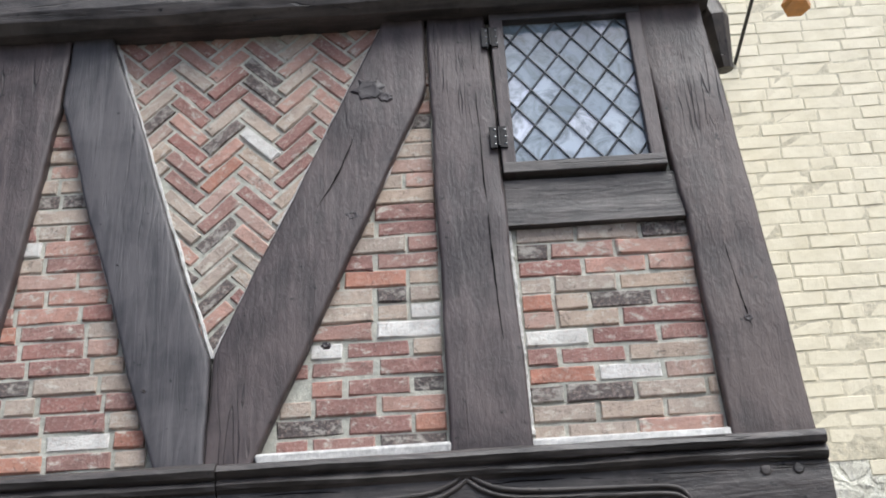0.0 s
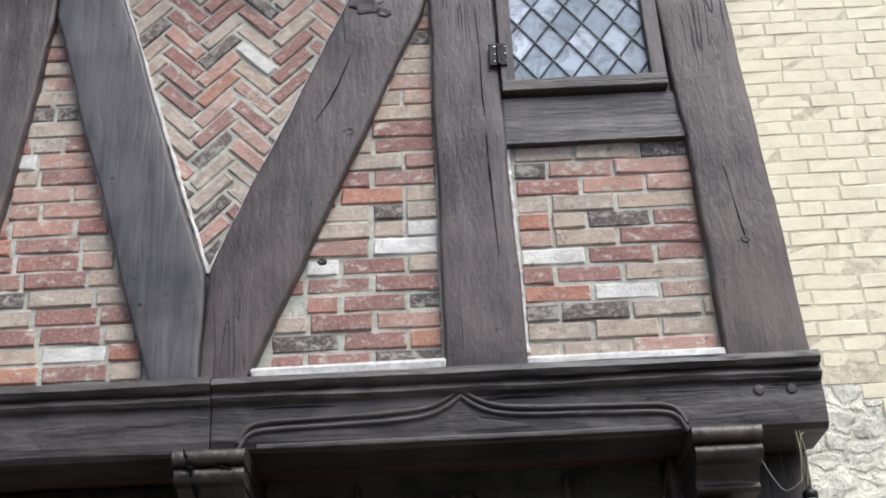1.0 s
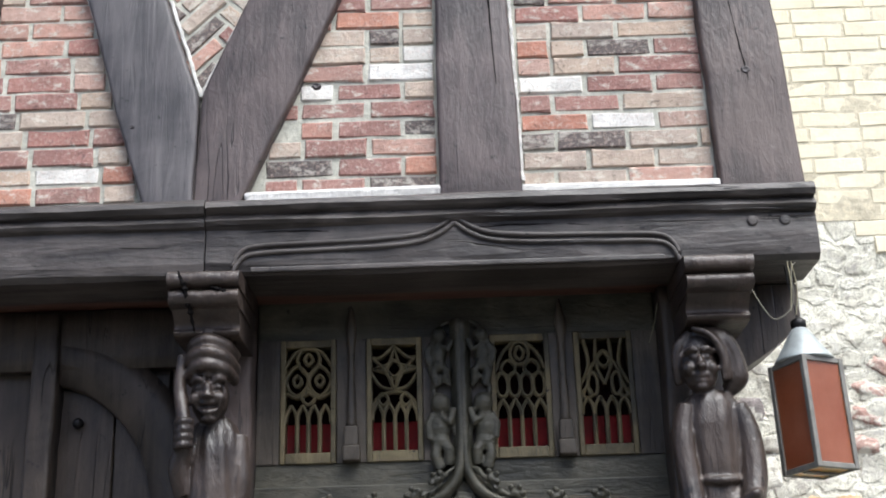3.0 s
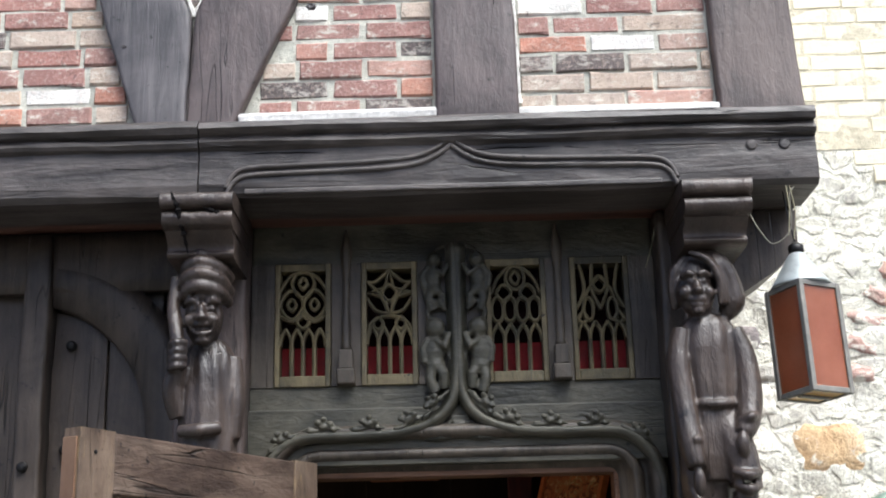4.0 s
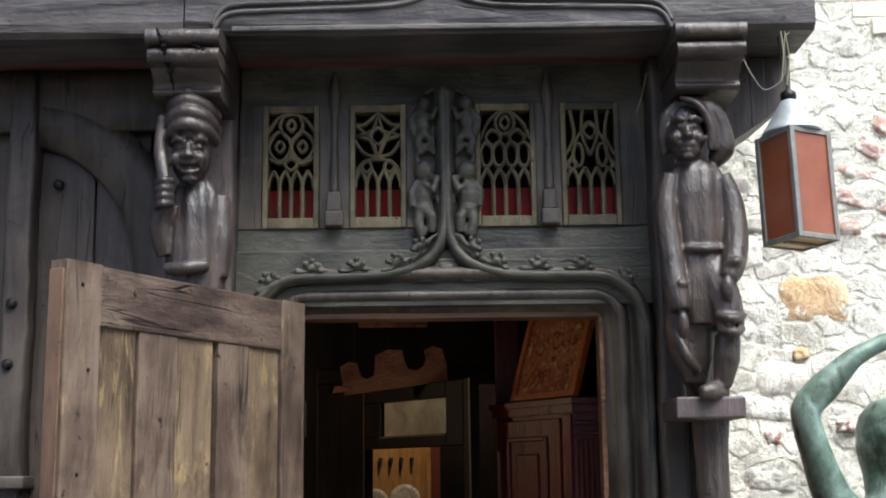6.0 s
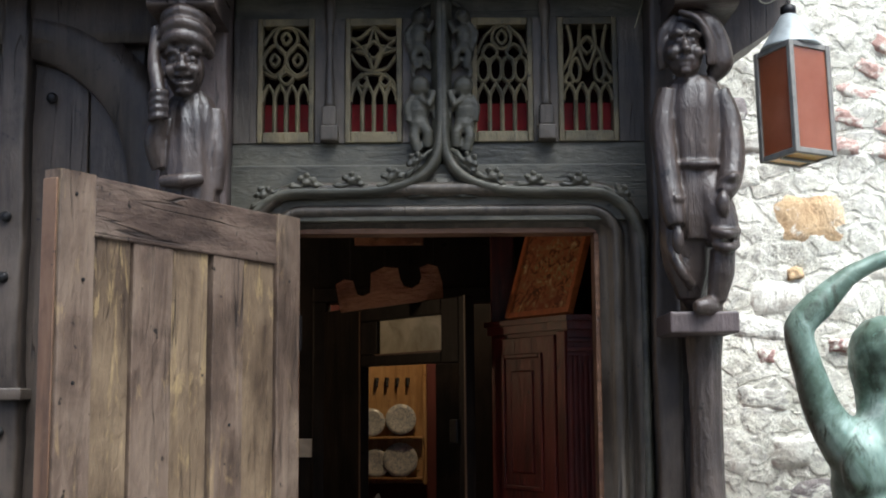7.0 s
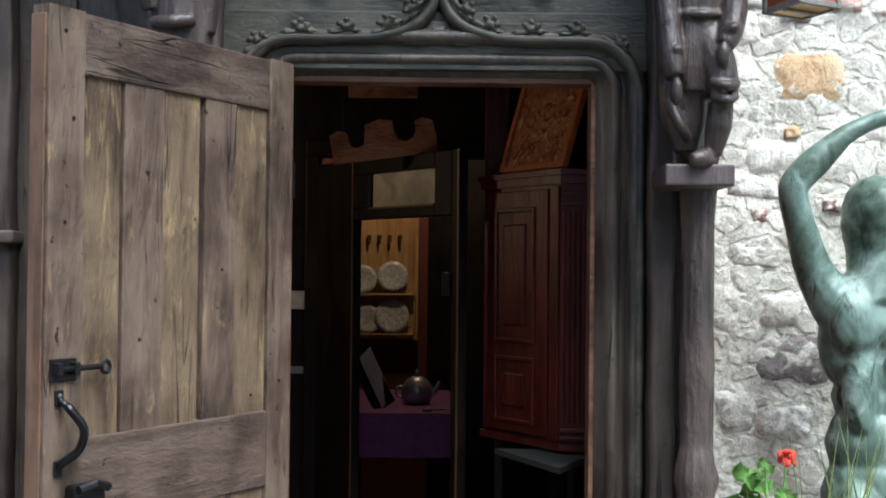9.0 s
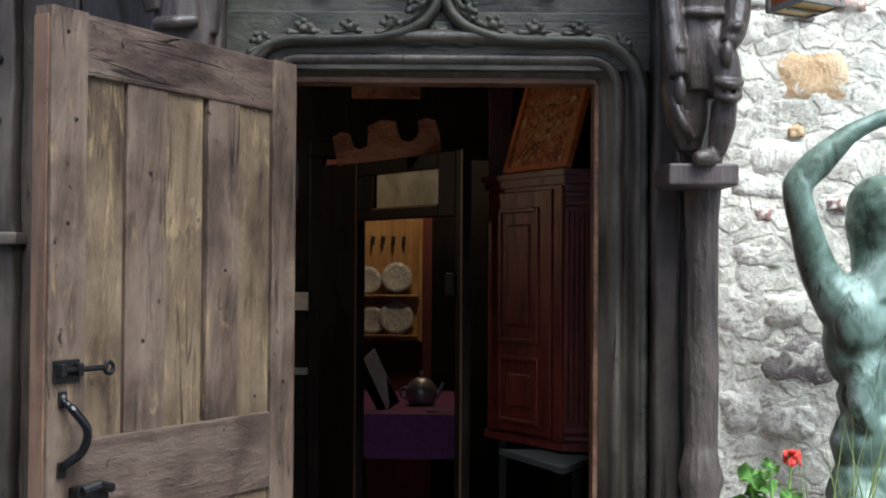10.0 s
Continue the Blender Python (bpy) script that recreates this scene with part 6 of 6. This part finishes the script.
M_CARD = plain("dim_white_card", (0.50, 0.47, 0.42), 0.8)
part("back", box(bmesh.new(), -0.06, 0.06, -0.005, 0.005, 0.0, 0.26, 0.002), M_BLACK_WOOD).matrix_basis = pose(-0.23, 2.12, 0.992, -12, -26, 40)
part("card", box(bmesh.new(), -0.05, 0.05, -0.002, 0.002, 0.02, 0.28), M_CARD).matrix_basis = pose(-0.215, 2.14, 0.995, -12, -26, 62)
for ob in list(scene.collection.objects)[-2:]:
    ob.parent = stand
    ob.matrix_parent_inverse = Matrix.Translation(stand.matrix_basis.translation).inverted()

# plate rack on the far wall
M_PINE = wood("yellow_pine_board", (0.22, 0.11, 0.035), (0.36, 0.20, 0.07), (0.48, 0.30, 0.13))
rack = thing("plate_rack", -0.27, 3.2, 1.24, "yellow pine plate rack on the far wall", "rack")
part("backboard", box(bmesh.new(), -0.56, -0.12, 3.20, 3.23, 1.24, 1.90, 0.004), M_PINE, rack)
for z in (1.262, 1.475):
    part("ledge", box(bmesh.new(), -0.55, -0.13, 3.15, 3.20, z, z + 0.012, 0.002), M_PINE, rack)
part("frame_side", box(bmesh.new(), -0.125, -0.105, 3.16, 3.235, 1.235, 1.905, 0.003), M_PINE, rack)
for i in range(4):
    part("hook", tube([(-0.37 + 0.055 * i, 3.19, 1.795), (-0.37 + 0.055 * i, 3.175, 1.75)], [0.012, 0.006], 6), M_IRON, rack)
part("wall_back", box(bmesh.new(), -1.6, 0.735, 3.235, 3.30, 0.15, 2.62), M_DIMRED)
# near-black sheet added so this side of the far wall goes dark
tagged(part("wall_panelling", box(bmesh.new(), -0.055, 0.735, 3.14, 3.233, 0.15, 2.62, 0.004), M_BLACK_WOOD), "added near-black sheet over the far wall", "panelling", kind="structure")
tagged(bpy.data.objects["wall_back"], "dim red wall behind the plate rack", "wall", kind="structure")
M_PLATE = Mat("blue_patterned_china", 0.25)
nz = M_PLATE.noise(M_PLATE.mapped((1, 1, 1), vary=True), 55, 3, 0.6, 1.5)
M_PLATE.color(M_PLATE.ramp(nz, [(0.42, (0.60, 0.58, 0.52)), (0.52, (0.22, 0.25, 0.28)), (0.6, (0.58, 0.56, 0.50))]))
for x, z, r in ((-0.242, 1.575, 0.082), (-0.40, 1.560, 0.075), (-0.375, 1.345, 0.075), (-0.245, 1.362, 0.092)):
    b = lathe(bmesh.new(), [(0.0, 0.0), (r * 0.62, 0.0), (r * 0.72, 0.008), (r, 0.014), (r, 0.018), (r * 0.70, 0.012), (0.0, 0.004)], 0, 0, 28)
    o = tagged(part("plate", b, M_PLATE.m, smooth=True), "patterned china plate standing on the pine rack", "plate", "plates on the rack")
    o.matrix_basis = pose(x, 3.185, z, 82)
for x, z, w, h2, y in ((-0.545, 1.484, 0.11, 0.072, 1.0), (-0.545, 1.205, 0.10, 0.028, 1.0)):
    tagged(part("notice_card", box(bmesh.new(), x - w / 2, x + w / 2, 1.488, 1.496, z - h2 / 2, z + h2 / 2), M_CARD if h2 > 0.05 else M_PEWTER), "small pale card on the dark partition", "card")

# one warm ceiling lamp lights the inner room
lamp = thing("ceiling_lamp", -0.1, 2.7, 2.62, "small warm ceiling lamp of the inner room", "lamp")
k = Mat("lit_bulb", 0.4)
k.p.inputs["Emission Color"].default_value, k.p.inputs["Emission Strength"].default_value = (1.0, 0.62, 0.3, 1), 6.0
part("rose", lathe(bmesh.new(), [(0.0, 2.62), (0.05, 2.62), (0.04, 2.59), (0.0, 2.585)], -0.1, 2.7, 16), M_IRON, lamp)
part("bulb", ball(bmesh.new(), (-0.1, 2.7, 2.55), 0.035), k.m, lamp, "lit bulb", smooth=True)
warm = new("room_light", bpy.data.lights.new("room_light", "POINT"))
warm.data.energy, warm.data.color, warm.data.shadow_soft_size = 6.5, (1.0, 0.68, 0.40), 0.06
warm.location = (-0.1, 2.7, 2.46)
sconce = thing("wall_sconce", -1.58, 0.75, 1.95, "candle sconce with two lit bulbs on the hall wall", "sconce")
part("back_plate", box(bmesh.new(), -1.60, -1.58, 0.68, 0.82, 1.88, 2.08, 0.004), M_IRON, sconce)
for y in (0.70, 0.80):
    part("arm", tube(smooth_path([(-1.58, 0.75, 1.93), (-1.53, y, 1.91), (-1.50, y, 1.96)], 4), 0.006, 6), M_IRON, sconce)
    part("bulb", ball(bmesh.new(), (-1.50, y, 2.0), (0.016, 0.016, 0.035)), k.m, sconce, "lit candle bulb", smooth=True)
hall = new("hall_light", bpy.data.lights.new("hall_light", "POINT"))
hall.data.energy, hall.data.color, hall.data.shadow_soft_size = 4.2, (1.0, 0.66, 0.38), 0.05
hall.location = (-1.42, 0.75, 2.02)

# ---- bricks, last ----
def brick_set(mat, name, w, h, d, n, chip):
    out = []
    for i in range(n):
        me = brick_mesh(name, 3.7 * i + len(mat.name), w, h, d, chip)
        me.materials.append(mat)
        out.append(me)
    return out


FULL, HALF, H = 0.187, 0.091, 0.0525
KINDS = {"R": M_BRICK, "M": M_BRICK_DKRED, "K": M_BRICK_PINK, "P": M_BRICK_PALE, "O": M_BRICK_ORANGE, "D": M_BRICK_DARK, "W": M_BRICK_WHITE}
STRETCH = {c: brick_set(m, "brick", FULL, H, 0.03, 5, 0.006) for c, m in KINDS.items()}
HEADER = {c: brick_set(m, "brick", HALF, H, 0.03, 3, 0.005) for c, m in KINDS.items()}
rnd = random.Random(21)


def lay(c, x, z, w, turn=0.0, tall=1.0, y=YK):
    """One brick centred at x, z, w wide."""
    src = rnd.choice((STRETCH if w > 0.13 else HEADER)[c.upper()])
    ob = new("brick", src)
    ob.parent = wall_upper
    ob.matrix_basis = Matrix.Translation((x, y + rnd.uniform(-0.003, 0.004), z)) @ Matrix.Rotation(turn + rnd.uniform(-0.012, 0.012), 4, "Y") @ Matrix.Diagonal((w / (FULL if w > 0.13 else HALF), 1, tall * rnd.uniform(0.95, 1.04), 1))


def course_row(row, x0, x1, z, from_right):
    """A course of stretchers (capitals) and headers between x0 and x1, last brick cut to fit."""
    n = len(row)
    ws = [FULL if c.isupper() else HALF for c in row]
    x = x1 if from_right else x0
    for i, (c, w) in enumerate(zip(row, ws)):
        w *= rnd.uniform(0.96, 1.05)
        a, b = (x - w, x) if from_right else (x, x + w)
        if not from_right and i == n - 1:
            b = x1
        lay(c, (a + b) / 2, z, b - a, 0.0)
        x = a - 0.012 if from_right else b + 0.012


rows = "PPd dRK RKk pPP opDm kPM WMr mRP OWr dDPp PPp pPK".split()
for i, row in enumerate(rows):
    course_row(row, 0.196, 0.742, 3.840 - 0.0625 * i, False)
rows = "DMr oMD KRp dMr MRr pMw WR wpPd pdPp pOr Rmp rPp Mpr Rp Pk kP Rp Pp pP Dp kp pp kp pk p p p p".split()
for i, row in enumerate(rows):
    course_row(row, None, -0.056, 3.152 + 0.0625 * i, True)
rows = "pMOR oWPR pMMR mRpM pPDR pMrO kRMR pMoR rKRP KrPM kKPR MpRR KWPR rpMR PRM dDPR pPM kRP pPR MpR PpR KpR pP".split()
for i, row in enumerate(rows):
    z = 3.152 + 0.0625 * i
    course_row(row, None, float(np.interp(z, (3.10, 4.49), (-0.905, -1.305))) + rnd.uniform(-0.01, 0.02), z, True)

# herringbone between the braces
HW, HN = 0.0572, 3
special = {"W": ((-0.899, 4.393), (-0.645, 4.309), (-0.787, 3.82), (-0.70, 4.50)), "D": ((-0.642, 4.236), (-0.77, 4.33), (-0.56, 4.62), (-0.80, 4.20))}
for t in range(-40, 60):
    for j in range(-12, 12):
        for c, s, turn in (((t + HN / 2, t + 0.5), 0, -math.pi / 4), ((t + HN + 0.5, t - HN / 2 + 1), 1, math.pi / 4)):
            u, v = (c[0] + j * HN) * HW, (c[1] - j * HN) * HW
            x, z = (u - v) * 0.70711 - 0.794, (u + v) * 0.70711 + 4.0
            lo, hi = float(np.interp(z, (3.45, 4.84), (-0.745, -1.180))), float(np.interp(z, (3.45, 4.84), (-0.741, -0.190)))
            if not (3.44 < z < 4.82 and lo - 0.05 < x < hi + 0.05):
                continue
            kind = next((k for k, ps in special.items() if any(math.hypot(x - a, z - b) < 0.034 for a, b in ps)), rnd.choices("RMKPOD", (5, 3, 4, 7, 0.4, 0.8))[0])
            lay(kind, x, z, HN * HW - 0.015, turn, 0.84)

# cream-painted bricks of the neighbouring wall
part("painted_mortar", roughen(box(bmesh.new(), 0.78, 1.95, WY - 0.0032, WY + 0.02, 3.16, 5.58), 0.0012, 9), mortar_mat("grimy_cream_mortar", (0.68, 0.615, 0.465)), wall_neighbour, "cream-painted mortar")
CREAM = brick_set(M_CREAM, "brick", 0.181, 0.0555, 0.02, 12, 0.0045)
z, r = 2.90, 0
while z < 5.55:
    edge = 0.93 + (0.42 - 0.5 * (z - 2.9)) * (z < 3.25) + rnd.uniform(-0.06, 0.06)
    x = (0.80 if z > 3.2 else edge) + (r % 2) * 0.09
    while x < 1.95:
        w = rnd.choice((0.165, 0.175, 0.155, 0.085)) * rnd.uniform(0.88, 1.08)
        if z > 2.95 or x > 1.2:
            ob = new("brick", rnd.choice(CREAM))
            ob.parent = wall_neighbour
            ob.matrix_basis = Matrix.Translation((x + w * 0.5, WY - 0.0050 + rnd.uniform(-0.0018, 0.0014), z)) @ Matrix.Rotation(rnd.uniform(-0.03, 0.03), 4, "Y") @ Matrix.Diagonal((w * 1.19 / 0.181, 1, 1.12 * rnd.uniform(0.95, 1.05), 1))
        x += w + 0.006
    z += 0.0575
    r += 1


# ---- facade meshes are warped to fit the camera path; the next house is moved back ----
def warp(roots, bend):
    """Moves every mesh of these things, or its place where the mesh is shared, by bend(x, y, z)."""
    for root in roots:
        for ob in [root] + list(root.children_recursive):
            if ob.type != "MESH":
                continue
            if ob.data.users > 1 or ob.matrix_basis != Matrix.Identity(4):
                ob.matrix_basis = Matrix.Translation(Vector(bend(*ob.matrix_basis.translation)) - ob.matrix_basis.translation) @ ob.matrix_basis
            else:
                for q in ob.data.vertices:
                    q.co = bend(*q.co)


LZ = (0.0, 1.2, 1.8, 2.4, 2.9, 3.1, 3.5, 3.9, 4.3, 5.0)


def shift(x, y, z):
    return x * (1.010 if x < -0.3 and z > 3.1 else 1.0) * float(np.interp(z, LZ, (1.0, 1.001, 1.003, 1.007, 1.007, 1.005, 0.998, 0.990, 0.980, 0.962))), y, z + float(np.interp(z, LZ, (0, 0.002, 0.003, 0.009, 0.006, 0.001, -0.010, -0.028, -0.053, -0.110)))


# moved back and enlarged to keep its outline from the camera
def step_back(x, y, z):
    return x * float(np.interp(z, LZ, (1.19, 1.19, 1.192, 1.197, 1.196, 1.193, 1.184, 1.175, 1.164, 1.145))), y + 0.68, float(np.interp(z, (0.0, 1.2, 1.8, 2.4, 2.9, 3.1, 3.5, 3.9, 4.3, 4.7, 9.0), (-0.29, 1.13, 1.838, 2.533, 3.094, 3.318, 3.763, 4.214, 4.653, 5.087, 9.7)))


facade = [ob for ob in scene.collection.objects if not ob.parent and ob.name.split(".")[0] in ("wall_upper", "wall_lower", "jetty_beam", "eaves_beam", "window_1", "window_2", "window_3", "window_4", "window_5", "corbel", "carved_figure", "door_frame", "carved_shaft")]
warp(facade, shift)
warp([wall_neighbour], step_back)
